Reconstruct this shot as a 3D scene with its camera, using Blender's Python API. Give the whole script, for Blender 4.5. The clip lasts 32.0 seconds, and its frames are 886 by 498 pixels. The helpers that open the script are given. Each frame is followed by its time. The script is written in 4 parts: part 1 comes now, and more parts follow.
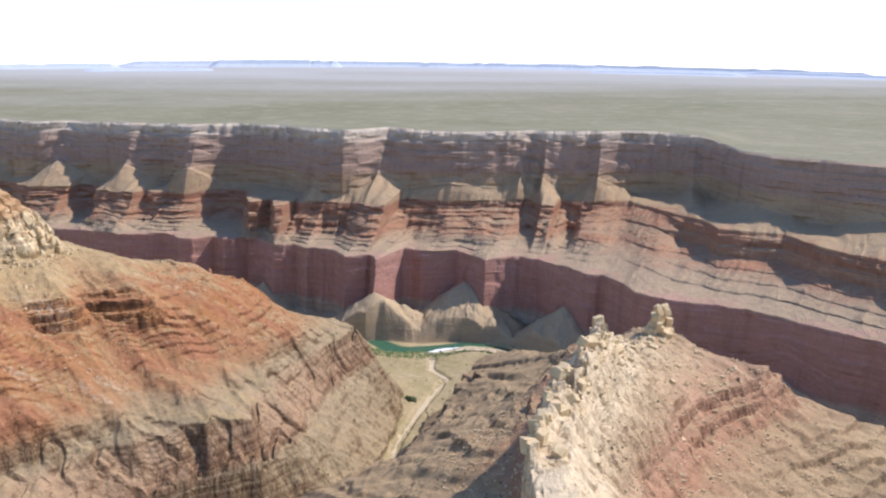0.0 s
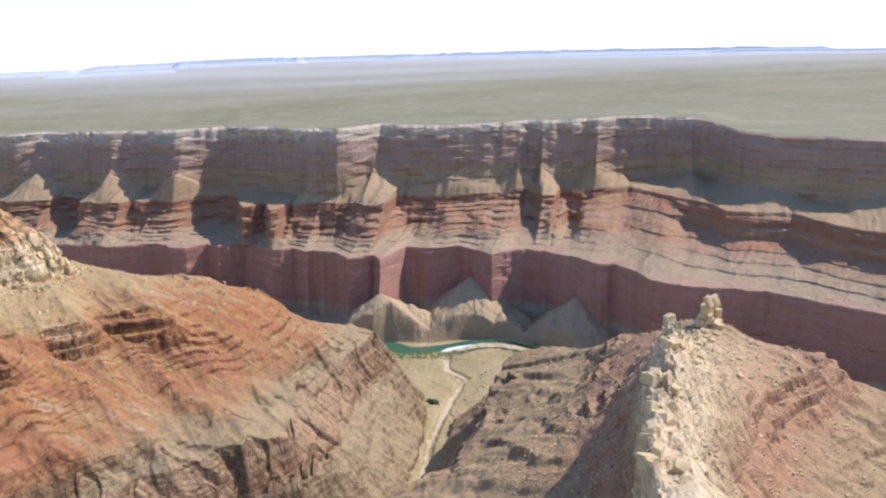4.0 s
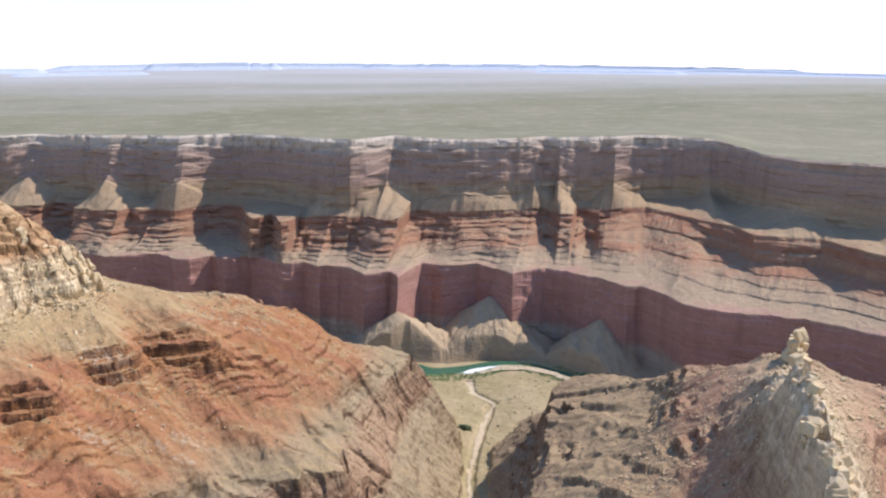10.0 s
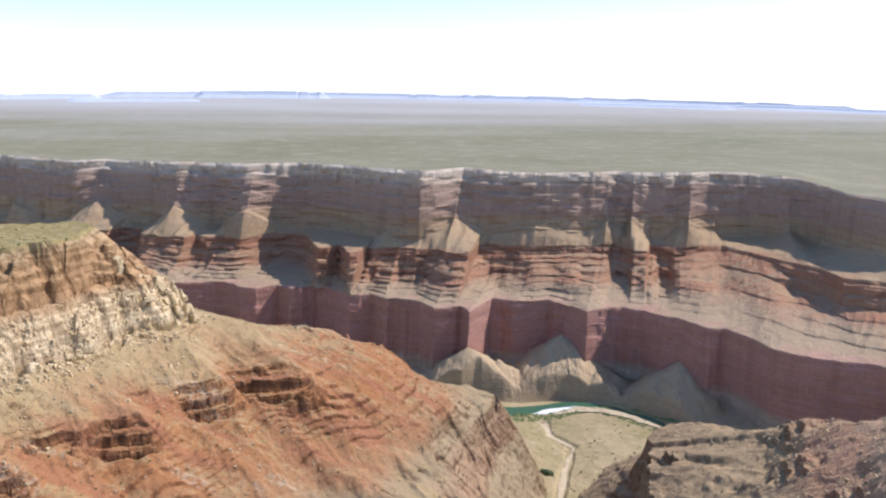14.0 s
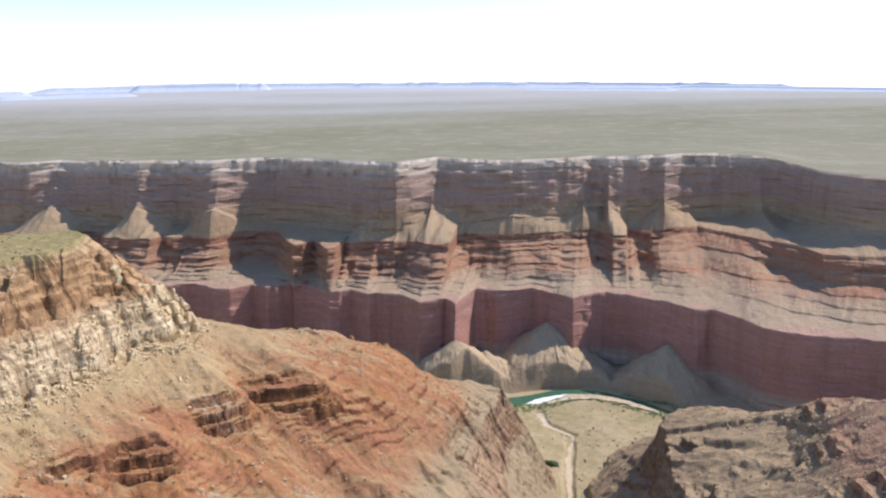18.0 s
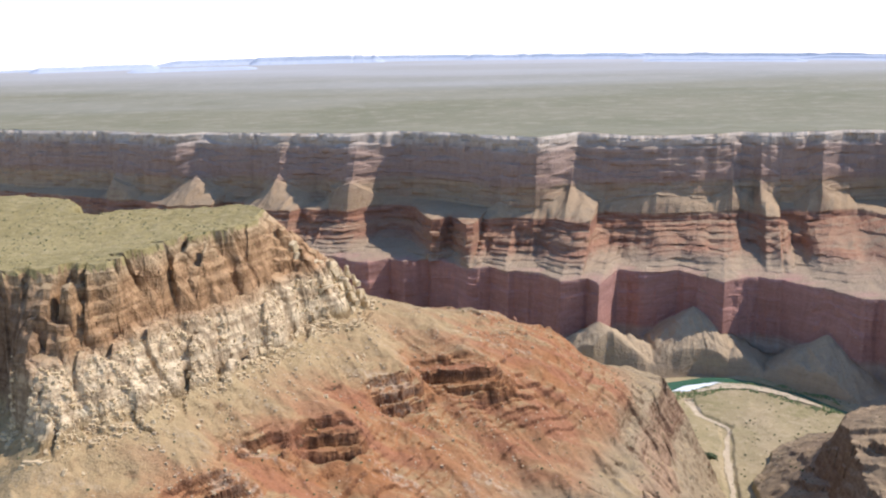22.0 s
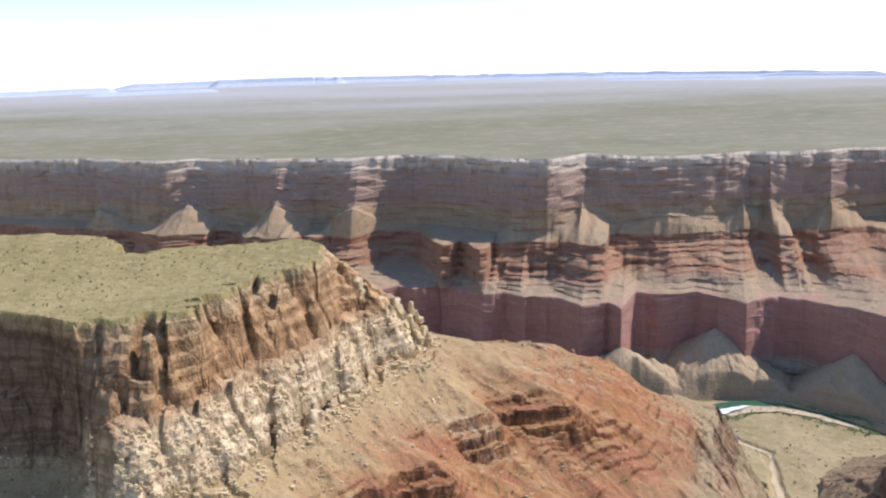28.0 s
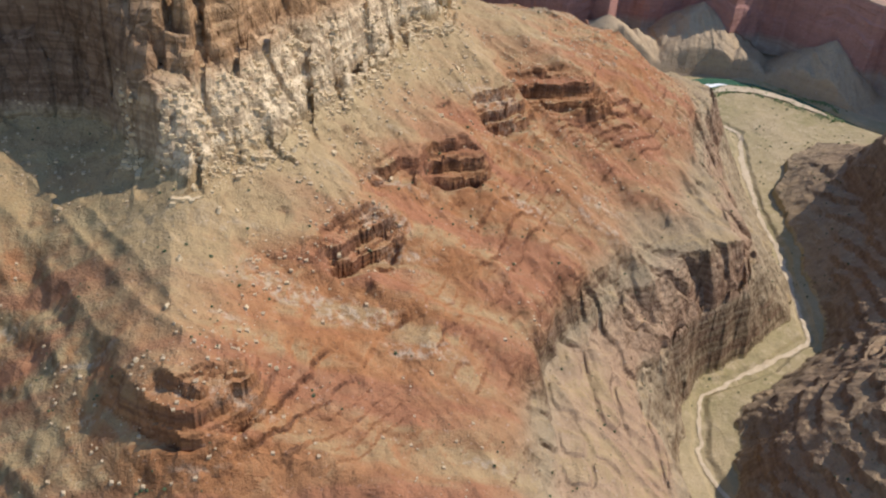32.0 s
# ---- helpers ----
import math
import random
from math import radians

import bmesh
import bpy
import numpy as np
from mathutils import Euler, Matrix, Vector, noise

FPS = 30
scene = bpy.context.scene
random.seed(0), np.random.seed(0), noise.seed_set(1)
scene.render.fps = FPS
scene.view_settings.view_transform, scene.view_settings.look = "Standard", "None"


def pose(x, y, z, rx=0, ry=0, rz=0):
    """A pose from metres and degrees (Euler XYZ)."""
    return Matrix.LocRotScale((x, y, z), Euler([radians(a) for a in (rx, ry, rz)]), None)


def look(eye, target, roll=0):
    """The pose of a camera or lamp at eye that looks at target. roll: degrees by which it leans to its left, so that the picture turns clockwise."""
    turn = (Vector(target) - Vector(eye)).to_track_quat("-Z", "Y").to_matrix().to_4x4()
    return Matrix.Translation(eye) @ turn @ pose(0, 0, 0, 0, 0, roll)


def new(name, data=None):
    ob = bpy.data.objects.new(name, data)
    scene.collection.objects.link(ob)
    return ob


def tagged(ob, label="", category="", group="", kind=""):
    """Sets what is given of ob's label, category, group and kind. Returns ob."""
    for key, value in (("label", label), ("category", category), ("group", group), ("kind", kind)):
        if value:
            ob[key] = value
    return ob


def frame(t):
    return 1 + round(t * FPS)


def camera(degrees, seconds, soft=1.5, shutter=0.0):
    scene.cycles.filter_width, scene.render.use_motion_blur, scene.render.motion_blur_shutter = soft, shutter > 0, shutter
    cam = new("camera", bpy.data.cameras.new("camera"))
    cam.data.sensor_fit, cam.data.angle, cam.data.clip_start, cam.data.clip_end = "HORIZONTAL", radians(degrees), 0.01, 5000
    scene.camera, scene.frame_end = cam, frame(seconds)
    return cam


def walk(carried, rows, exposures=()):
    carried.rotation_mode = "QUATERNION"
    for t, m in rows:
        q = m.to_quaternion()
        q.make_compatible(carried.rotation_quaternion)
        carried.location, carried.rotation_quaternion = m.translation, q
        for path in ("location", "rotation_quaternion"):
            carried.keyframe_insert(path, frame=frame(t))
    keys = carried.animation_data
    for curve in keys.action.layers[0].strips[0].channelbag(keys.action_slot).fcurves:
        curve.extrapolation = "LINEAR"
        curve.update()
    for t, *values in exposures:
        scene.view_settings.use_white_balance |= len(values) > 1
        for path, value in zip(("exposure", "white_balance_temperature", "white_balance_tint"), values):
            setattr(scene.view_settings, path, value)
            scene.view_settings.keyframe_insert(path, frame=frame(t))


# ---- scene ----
cam = camera(57.4, 32.0, soft=2.2)
PATH = [
    (0, (0.00, 0.10, 312.47), (-0.00, 97.50, 289.81), -0.21),
    (0.5, (-5.20, 2.53, 312.96), (-4.58, 99.98, 290.52), -0.98),
    (1, (-10.40, 4.96, 313.45), (-10.59, 102.34, 290.70), -1.08),
    (1.5, (-15.60, 7.40, 313.95), (-16.87, 105.00, 292.20), -1.59),
    (2, (-20.80, 9.84, 314.44), (-18.46, 107.43, 292.73), 0.21),
    (2.5, (-26.06, 12.31, 314.92), (-22.27, 109.68, 292.45), -1.44),
    (3, (-31.31, 14.78, 315.40), (-32.55, 112.13, 292.55), -3.50),
    (3.5, (-36.58, 17.21, 315.84), (-34.22, 114.05, 291.03), -3.26),
    (4, (-41.85, 19.64, 316.29), (-37.94, 116.67, 292.41), -2.69),
    (4.5, (-47.20, 22.09, 316.66), (-46.02, 119.91, 295.95), -3.92),
    (6.5, (-68.61, 31.87, 318.15), (-63.23, 130.24, 300.98), -1.92),
    (7, (-73.83, 34.75, 318.39), (-68.57, 132.88, 299.89), -2.42),
    (7.5, (-79.04, 37.70, 318.61), (-75.77, 135.92, 300.11), -3.36),
    (8, (-84.25, 40.64, 318.82), (-81.10, 138.70, 299.46), -2.58),
    (8.5, (-89.48, 43.46, 319.11), (-87.39, 141.59, 299.99), -3.35),
    (9, (-94.70, 46.27, 319.41), (-89.22, 143.84, 298.21), -2.13),
    (9.5, (-99.99, 48.90, 319.66), (-92.58, 145.84, 296.25), -1.10),
    (10, (-105.28, 51.53, 319.91), (-96.59, 148.51, 297.13), -0.76),
    (10.5, (-110.52, 54.24, 320.09), (-99.30, 150.80, 296.60), 0.02),
    (11, (-115.77, 56.96, 320.27), (-107.04, 154.22, 298.73), -1.09),
    (11.5, (-120.90, 59.81, 320.40), (-112.89, 157.32, 299.74), -0.68),
    (12, (-126.04, 62.66, 320.54), (-116.08, 160.45, 302.15), 0.15),
    (12.5, (-131.06, 65.64, 320.69), (-123.34, 163.64, 302.32), 0.50),
    (13, (-136.08, 68.63, 320.84), (-129.59, 166.84, 303.18), 0.31),
    (13.5, (-141.19, 71.41, 320.89), (-136.56, 169.52, 302.11), -0.06),
    (14, (-146.30, 74.19, 320.93), (-141.72, 172.23, 301.76), 0.07),
    (14.5, (-151.48, 76.84, 321.05), (-148.88, 174.91, 301.65), -0.34),
    (15, (-156.67, 79.49, 321.16), (-155.33, 177.42, 300.93), -0.20),
    (15.5, (-161.90, 82.06, 321.31), (-161.27, 179.77, 300.05), -0.53),
    (17.5, (-182.76, 91.57, 322.49), (-180.50, 188.82, 299.34), -2.18),
    (18, (-188.06, 93.89, 322.84), (-176.47, 191.02, 302.10), -1.40),
    (18.5, (-193.39, 96.22, 323.15), (-188.39, 193.51, 300.56), -2.53),
    (19, (-198.72, 98.55, 323.46), (-199.42, 195.72, 299.86), -2.28),
    (19.5, (-203.98, 100.93, 323.65), (-204.35, 198.13, 300.14), -1.44),
    (20, (-209.25, 103.32, 323.85), (-209.04, 200.59, 300.65), -2.01),
    (20.5, (-214.56, 105.72, 324.15), (-215.51, 202.88, 300.50), -2.37),
    (21, (-219.87, 108.13, 324.45), (-220.66, 205.21, 300.48), -1.80),
    (21.5, (-225.24, 110.46, 324.84), (-226.60, 207.60, 301.11), -1.92),
    (22, (-230.62, 112.80, 325.24), (-231.53, 209.95, 301.54), -1.69),
    (22.5, (-235.98, 115.10, 325.62), (-237.24, 211.60, 299.43), -2.23),
    (23, (-241.35, 117.39, 326.01), (-240.79, 213.61, 298.77), -1.71),
    (23.5, (-246.65, 119.76, 326.36), (-245.88, 216.00, 299.22), -2.14),
    (24, (-251.95, 122.12, 326.71), (-251.31, 218.59, 300.39), -2.05),
    (24.5, (-257.21, 124.48, 327.02), (-258.08, 220.92, 300.61), -2.49),
    (26.5, (-278.09, 133.37, 328.23), (-277.85, 229.71, 301.43), -2.55),
    (27, (-283.49, 135.72, 328.54), (-283.71, 232.31, 302.67), -3.60),
    (27.5, (-288.94, 138.08, 328.88), (-285.59, 235.55, 306.78), -2.98),
    (28, (-294.47, 140.46, 329.28), (-289.69, 237.99, 307.71), -2.16),
    (28.5, (-300.11, 142.89, 329.84), (-293.67, 239.82, 306.11), -1.23),
    (29, (-305.75, 145.32, 330.39), (-294.63, 241.10, 303.89), 0.41),
    (29.5, (-311.50, 147.73, 331.04), (-302.21, 242.49, 300.47), 0.41),
    (30, (-317.27, 150.14, 331.68), (-304.19, 241.47, 293.10), 2.65),
    (30.5, (-323.06, 152.55, 332.30), (-308.68, 239.67, 285.36), 3.56),
    (31, (-328.84, 154.94, 332.85), (-314.21, 237.51, 278.37), 4.97),
    (31.5, (-334.62, 157.33, 333.36), (-321.12, 237.10, 274.58), 5.21),
    (32, (-340.41, 159.73, 333.86), (-328.29, 238.62, 273.60), 4.50),
]
walk(cam, [(t, look(eye, target, roll)) for t, eye, target, roll in PATH],
     [(0, 0.60, 5850, 18), (28.5, 0.57, 5850, 18), (31, 0.50, 5900, 16), (32, 0.38, 6050, 17)])

# ---- light ----
SUN_AZ, SUN_EL = radians(76), radians(48)   # clockwise from +y, above the horizon
world = bpy.data.worlds.new("sky")
scene.world = world
world.use_nodes = True
wn = world.node_tree
sky = wn.nodes.new("ShaderNodeTexSky")
sky.sky_type = "NISHITA"
sky.sun_disc = False
sky.sun_elevation, sky.sun_rotation = SUN_EL, SUN_AZ
sky.altitude = 1800
sky.air_density, sky.dust_density, sky.ozone_density = 1.25, 0.2, 3.0
wn.links.new(sky.outputs[0], wn.nodes["Background"].inputs[0])
wn.nodes["Background"].inputs[1].default_value = 0.15
lamp = bpy.data.lights.new("sun", "SUN")
lamp.energy, lamp.angle, lamp.color = 3.8, radians(0.5), (1.0, 0.91, 0.79)
sun_dir = Vector((math.sin(SUN_AZ) * math.cos(SUN_EL), math.cos(SUN_AZ) * math.cos(SUN_EL), math.sin(SUN_EL)))
sun = new("sun", lamp)
sun.matrix_world = look(sun_dir * 2000, (0, 0, 0))



# ---- helpers of the place ----
def lattice(ix, iy, seed):
    h = (ix * 374761393 + iy * 668265263 + seed * 974634787) & 0xFFFFFFFF
    h = ((h ^ (h >> 13)) * 1274126177) & 0xFFFFFFFF
    return ((h ^ (h >> 16)) & 0xFFFF) / 65535.0


def vnoise(x, y, seed=0):
    """Smooth noise, -1 to 1."""
    fx, fy = np.floor(x), np.floor(y)
    ix, iy = fx.astype(np.int64), fy.astype(np.int64)
    u, v = x - fx, y - fy
    u, v = u * u * u * (u * (u * 6 - 15) + 10), v * v * v * (v * (v * 6 - 15) + 10)
    a, b = lattice(ix, iy, seed), lattice(ix + 1, iy, seed)
    c, d = lattice(ix, iy + 1, seed), lattice(ix + 1, iy + 1, seed)
    return 2 * ((a + (b - a) * u) * (1 - v) + (c + (d - c) * u) * v) - 1


def fbm(x, y, size, octaves=4, seed=0, gain=0.5):
    out, amp, f, total = 0.0, 1.0, 1.0 / size, 0.0
    for o in range(octaves):
        out = out + amp * vnoise(x * f + 17.3 * o, y * f - 9.1 * o, seed + 31 * o)
        total += amp
        amp *= gain
        f *= 2.03
    return out / total


def ridged(x, y, size, octaves=3, seed=0):
    out, amp, f, total = 0.0, 1.0, 1.0 / size, 0.0
    for o in range(octaves):
        out = out + amp * (1 - 2 * np.abs(vnoise(x * f, y * f, seed + 13 * o)))
        total += amp
        amp *= 0.5
        f *= 2.1
    return out / total


def sstep(a, b, x):
    t = np.clip((x - a) / (b - a), 0, 1)
    return t * t * (3 - 2 * t)


def mesh_of(name, verts, faces, material, smooth=False):
    me = bpy.data.meshes.new(name)
    n = len(faces)
    k = faces.shape[1]
    me.vertices.add(len(verts))
    me.vertices.foreach_set("co", np.ascontiguousarray(verts, np.float32).ravel())
    me.loops.add(n * k)
    me.loops.foreach_set("vertex_index", np.ascontiguousarray(faces, np.int32).ravel())
    me.polygons.add(n)
    me.polygons.foreach_set("loop_start", np.arange(0, n * k, k, dtype=np.int32))
    me.polygons.foreach_set("use_smooth", np.full(n, smooth))
    me.update(calc_edges=True)
    me.materials.append(material)
    return me


def sheet(name, verts, faces, material, parent=None, label="", smooth=False):
    """One mesh object of the faces given, with only the vertices that they use."""
    used, back = np.unique(faces, return_inverse=True)
    ob = new(name, mesh_of(name, verts[used], back.reshape(faces.shape), material, smooth))
    if parent:
        ob.parent = parent
    return tagged(ob, label)


def grid_faces(rows, cols):
    a = (np.arange(rows - 1)[:, None] * cols + np.arange(cols - 1)[None, :]).ravel()
    return np.stack([a, a + 1, a + cols + 1, a + cols], 1)


# ---- materials ----
def rock(name, tones, strata=0.3, grain=1.2, stain=35.0, bump=0.6, rough=0.92, band=6.0, streak=0.0):
    """Rock or soil: tones from dark to light, with stains, grain and level strata at true size."""
    m = bpy.data.materials.new(name)
    m.use_nodes = True
    nt = m.node_tree
    N, L = nt.nodes, nt.links
    bs = N["Principled BSDF"]
    bs.inputs["Roughness"].default_value = rough
    bs.inputs["Specular IOR Level"].default_value = 0.15
    geo = N.new("ShaderNodeNewGeometry")

    def noise_at(size, detail, stretch=None):
        t = N.new("ShaderNodeTexNoise")
        t.inputs["Scale"].default_value = 1.0 / size
        t.inputs["Detail"].default_value = detail
        t.inputs["Roughness"].default_value = 0.62
        if stretch:
            mp = N.new("ShaderNodeMapping")
            mp.inputs["Scale"].default_value = stretch
            L.new(geo.outputs["Position"], mp.inputs[0])
            L.new(mp.outputs[0], t.inputs["Vector"])
        else:
            L.new(geo.outputs["Position"], t.inputs["Vector"])
        return t

    def mix(a, b, fac, blend="MIX"):
        x = N.new("ShaderNodeMix")
        x.data_type, x.blend_type = "RGBA", blend
        for s, v in ((x.inputs[0], fac), (x.inputs[6], a), (x.inputs[7], b)):
            if isinstance(v, (int, float)):
                s.default_value = v
            elif isinstance(v, tuple):
                s.default_value = (*v, 1)
            else:
                L.new(v, s)
        return x.outputs[2]

    def ramp(src, lo, hi):
        r = N.new("ShaderNodeMapRange")
        r.inputs[1].default_value, r.inputs[2].default_value = lo, hi
        L.new(src, r.inputs[0])
        return r.outputs[0]

    big = noise_at(stain, 4)
    mid = noise_at(grain * 5, 5)
    fine = noise_at(grain, 3)
    lev = noise_at(band, 3, (0.06, 0.06, 1.0))
    col = mix(tones[0], tones[1], ramp(big.outputs[0], 0.35, 0.65))
    col = mix(col, tones[2], ramp(mid.outputs[0], 0.5, 0.75))
    dark = tuple(c * 0.5 for c in tones[0])
    col = mix(col, tones[-1], mul(N, L, ramp(lev.outputs[0], 0.42, 0.62), strata))
    col = mix(col, dark, mul(N, L, ramp(fine.outputs[0], 0.55, 0.8), 0.55))
    if streak:
        st = noise_at(5.0, 4, (1.0, 1.0, 0.08))
        col = mix(col, dark, mul(N, L, ramp(st.outputs[0], 0.45, 0.7), streak))
    L.new(col, bs.inputs["Base Color"])
    b = N.new("ShaderNodeBump")
    b.inputs["Strength"].default_value = bump
    b.inputs["Distance"].default_value = grain * 1.2
    add = N.new("ShaderNodeMath")
    add.operation = "ADD"
    L.new(mid.outputs[0], add.inputs[0])
    L.new(fine.outputs[0], add.inputs[1])
    L.new(add.outputs[0], b.inputs["Height"])
    L.new(b.outputs[0], bs.inputs["Normal"])
    return m


def mul(N, L, src, k):
    x = N.new("ShaderNodeMath")
    x.operation = "MULTIPLY"
    L.new(src, x.inputs[0])
    x.inputs[1].default_value = k
    return x.outputs[0]


def strata(name, stops, soil, steep, wobble=9.0, grain=1.0, bump=0.7, streaks=0.7, high_rock=172, west=None, joint=4.5, bedding=0.35, varnish=0.4, cracks=0.22, patchy=0.6):
    """Layered rock of a whole hillside: colours by height, broken edges; loose soil on the flatter ground, bare rock where steep."""
    m = rock(name, (soil, soil, soil, soil), 0.0, grain, 40, bump)
    nt = m.node_tree
    N, L = nt.nodes, nt.links
    bs = N["Principled BSDF"]
    geo = N.new("ShaderNodeNewGeometry")
    sep = N.new("ShaderNodeSeparateXYZ")
    L.new(geo.outputs["Position"], sep.inputs[0])

    def noise_at(size, detail, stretch=(1, 1, 1)):
        t, mp = N.new("ShaderNodeTexNoise"), N.new("ShaderNodeMapping")
        mp.inputs["Scale"].default_value = stretch
        t.inputs["Scale"].default_value, t.inputs["Detail"].default_value, t.inputs["Roughness"].default_value = 1.0 / size, detail, 0.65
        L.new(geo.outputs["Position"], mp.inputs[0])
        L.new(mp.outputs[0], t.inputs["Vector"])
        return t.outputs[0]

    def op(kind, a, b=None, c=None):
        x = N.new("ShaderNodeMath")
        x.operation = kind
        for i, v in enumerate((a, b, c)):
            if v is None:
                continue
            if isinstance(v, (int, float)):
                x.inputs[i].default_value = v
            else:
                L.new(v, x.inputs[i])
        return x.outputs[0]

    def span(src, lo, hi, top=1.0):
        r = N.new("ShaderNodeMapRange")
        r.inputs[1].default_value, r.inputs[2].default_value, r.inputs[4].default_value = lo, hi, top
        L.new(src, r.inputs[0])
        return r.outputs[0]

    def mix(a, b, fac, blend="MIX"):
        x = N.new("ShaderNodeMix")
        x.data_type, x.blend_type = "RGBA", blend
        for sk, v in ((x.inputs[0], fac), (x.inputs[6], a), (x.inputs[7], b)):
            if isinstance(v, (int, float)):
                sk.default_value = v
            elif isinstance(v, tuple):
                sk.default_value = (*v, 1)
            else:
                L.new(v, sk)
        return x.outputs[2]

    z = op("ADD", sep.outputs[2], op("MULTIPLY", op("SUBTRACT", noise_at(45, 5), 0.5), wobble * 3))
    r = N.new("ShaderNodeValToRGB")
    L.new(span(z, 0, 250), r.inputs[0])
    el = r.color_ramp.elements
    while len(el) > 1:
        el.remove(el[0])
    el[0].position, el[0].color = stops[0][0] / 250, (*stops[0][1], 1)
    for h, c in stops[1:]:
        e = el.new(h / 250)
        e.color = (*c, 1)
    layer = r.outputs[0]
    if west:
        # further west shade is painted: olive over red slope, brown over the pale band
        edge = op("ADD", sep.outputs[0], op("MULTIPLY", op("SUBTRACT", noise_at(30, 4), 0.5), 40))
        far = span(edge, west[0] + 8, west[0] - 26)
        layer = mix(layer, west[1], op("MULTIPLY", op("MULTIPLY", far, span(sep.outputs[2], 178, 170)), span(noise_at(14, 5), 0.35, 0.55, 0.85)))
        layer = mix(layer, west[2], op("MULTIPLY", far, op("MULTIPLY", span(sep.outputs[2], 178, 184), span(sep.outputs[2], 236, 230))))
    nrm = N.new("ShaderNodeSeparateXYZ")
    L.new(geo.outputs["True Normal"], nrm.inputs[0])
    flat = span(op("ADD", nrm.outputs[2], op("MULTIPLY", op("SUBTRACT", noise_at(18, 5), 0.5), 0.5)), 0.72, 0.9)
    bare = span(nrm.outputs[2], 0.62, 0.35)
    level = noise_at(3.2, 3, (0.05, 0.05, 1))
    patch = span(noise_at(28, 5), 0.48, 0.66)
    speck = span(noise_at(grain, 3), 0.58, 0.72)
    pale = span(noise_at(grain * 2.2, 4), 0.62, 0.72)
    col = layer
    run, turn = N.new("ShaderNodeTexNoise"), N.new("ShaderNodeMapping")
    turn.inputs["Rotation"].default_value, turn.inputs["Scale"].default_value = (0, 0, radians(45)), (0.12, 1, 0.3)
    L.new(geo.outputs["Position"], turn.inputs[0])
    L.new(turn.outputs[0], run.inputs["Vector"])
    run.inputs["Scale"].default_value, run.inputs["Detail"].default_value = 1 / 9, 5
    debris = span(run.outputs[0], 0.47, 0.6)
    col = mix(col, soil, op("MULTIPLY", op("MULTIPLY", flat, patch), 0.5))
    col = mix(col, soil, op("MULTIPLY", op("MULTIPLY", flat, debris), streaks))
    if west:
        run2 = N.new("ShaderNodeTexNoise")
        run2.inputs["Scale"].default_value, run2.inputs["Detail"].default_value = 1 / 14, 6
        shift = N.new("ShaderNodeMapping")
        shift.inputs["Location"].default_value, shift.inputs["Rotation"].default_value, shift.inputs["Scale"].default_value = (90, 40, 0), (0, 0, radians(42)), (0.16, 1, 0.3)
        L.new(geo.outputs["Position"], shift.inputs[0])
        L.new(shift.outputs[0], run2.inputs["Vector"])
        slope_band = op("MULTIPLY", span(sep.outputs[2], 96, 110), span(sep.outputs[2], 178, 152))
        col = mix(col, (0.36, 0.155, 0.075), op("MULTIPLY", slope_band, span(run2.outputs[0], 0.5, 0.6, 0.75)))
        col = mix(col, (0.56, 0.45, 0.30), op("MULTIPLY", op("MULTIPLY", slope_band, span(run2.outputs[0], 0.42, 0.36, 0.6)), span(noise_at(3, 3), 0.45, 0.6)))
    col = mix(col, steep, op("MULTIPLY", op("MULTIPLY", bare, span(sep.outputs[2], high_rock + 8, high_rock)), span(level, 0.42, 0.62, 0.7 if west else 0.35)))
    v = span(noise_at(7, 6), 0.3, 0.7)
    col = mix(col, (0.52, 0.50, 0.48), op("MULTIPLY", op("SUBTRACT", 1.0, v), patchy), "MULTIPLY")
    col = mix(col, (0.05, 0.045, 0.03), op("MULTIPLY", speck, 0.45))
    col = mix(col, (0.55, 0.45, 0.34), op("MULTIPLY", pale, 0.35))
    # joints and bedding on the bare rock, dark varnish running down it
    def joints(size, tall):
        vo, mp = N.new("ShaderNodeTexVoronoi"), N.new("ShaderNodeMapping")
        vo.feature = "DISTANCE_TO_EDGE"
        mp.inputs["Scale"].default_value = (1, 1, tall)
        vo.inputs["Scale"].default_value = 1 / size
        wob = N.new("ShaderNodeVectorMath")
        wob.operation = "ADD"
        nz = N.new("ShaderNodeTexNoise")
        nz.inputs["Scale"].default_value = 1 / size
        L.new(geo.outputs["Position"], nz.inputs["Vector"])
        sc = N.new("ShaderNodeVectorMath")
        sc.operation = "SCALE"
        sc.inputs[3].default_value = size * 0.6
        L.new(nz.outputs[1], sc.inputs[0])
        L.new(geo.outputs["Position"], wob.inputs[0])
        L.new(sc.outputs[0], wob.inputs[1])
        L.new(wob.outputs[0], mp.inputs[0])
        L.new(mp.outputs[0], vo.inputs["Vector"])
        return span(vo.outputs[0], 0.0, 0.12)

    big, small = joints(joint, 0.5), joints(joint * 0.4, 0.9)
    bed = span(noise_at(joint * 0.45, 2, (0.06, 0.06, 1)), 0.4, 0.6)
    wet = span(noise_at(joint * 1.3, 5, (1, 1, 0.07)), 0.5, 0.68)
    rocky = span(nrm.outputs[2], 0.7, 0.45)
    col = mix(col, (0.30, 0.24, 0.19), op("MULTIPLY", rocky, op("MULTIPLY", wet, varnish)), "MULTIPLY")
    col = mix(col, (0.25, 0.19, 0.15), op("MULTIPLY", rocky, op("MULTIPLY", op("SUBTRACT", 1.0, big), cracks)), "MULTIPLY")
    col = mix(col, (0.45, 0.38, 0.32), op("MULTIPLY", rocky, op("MULTIPLY", bed, bedding)), "MULTIPLY")
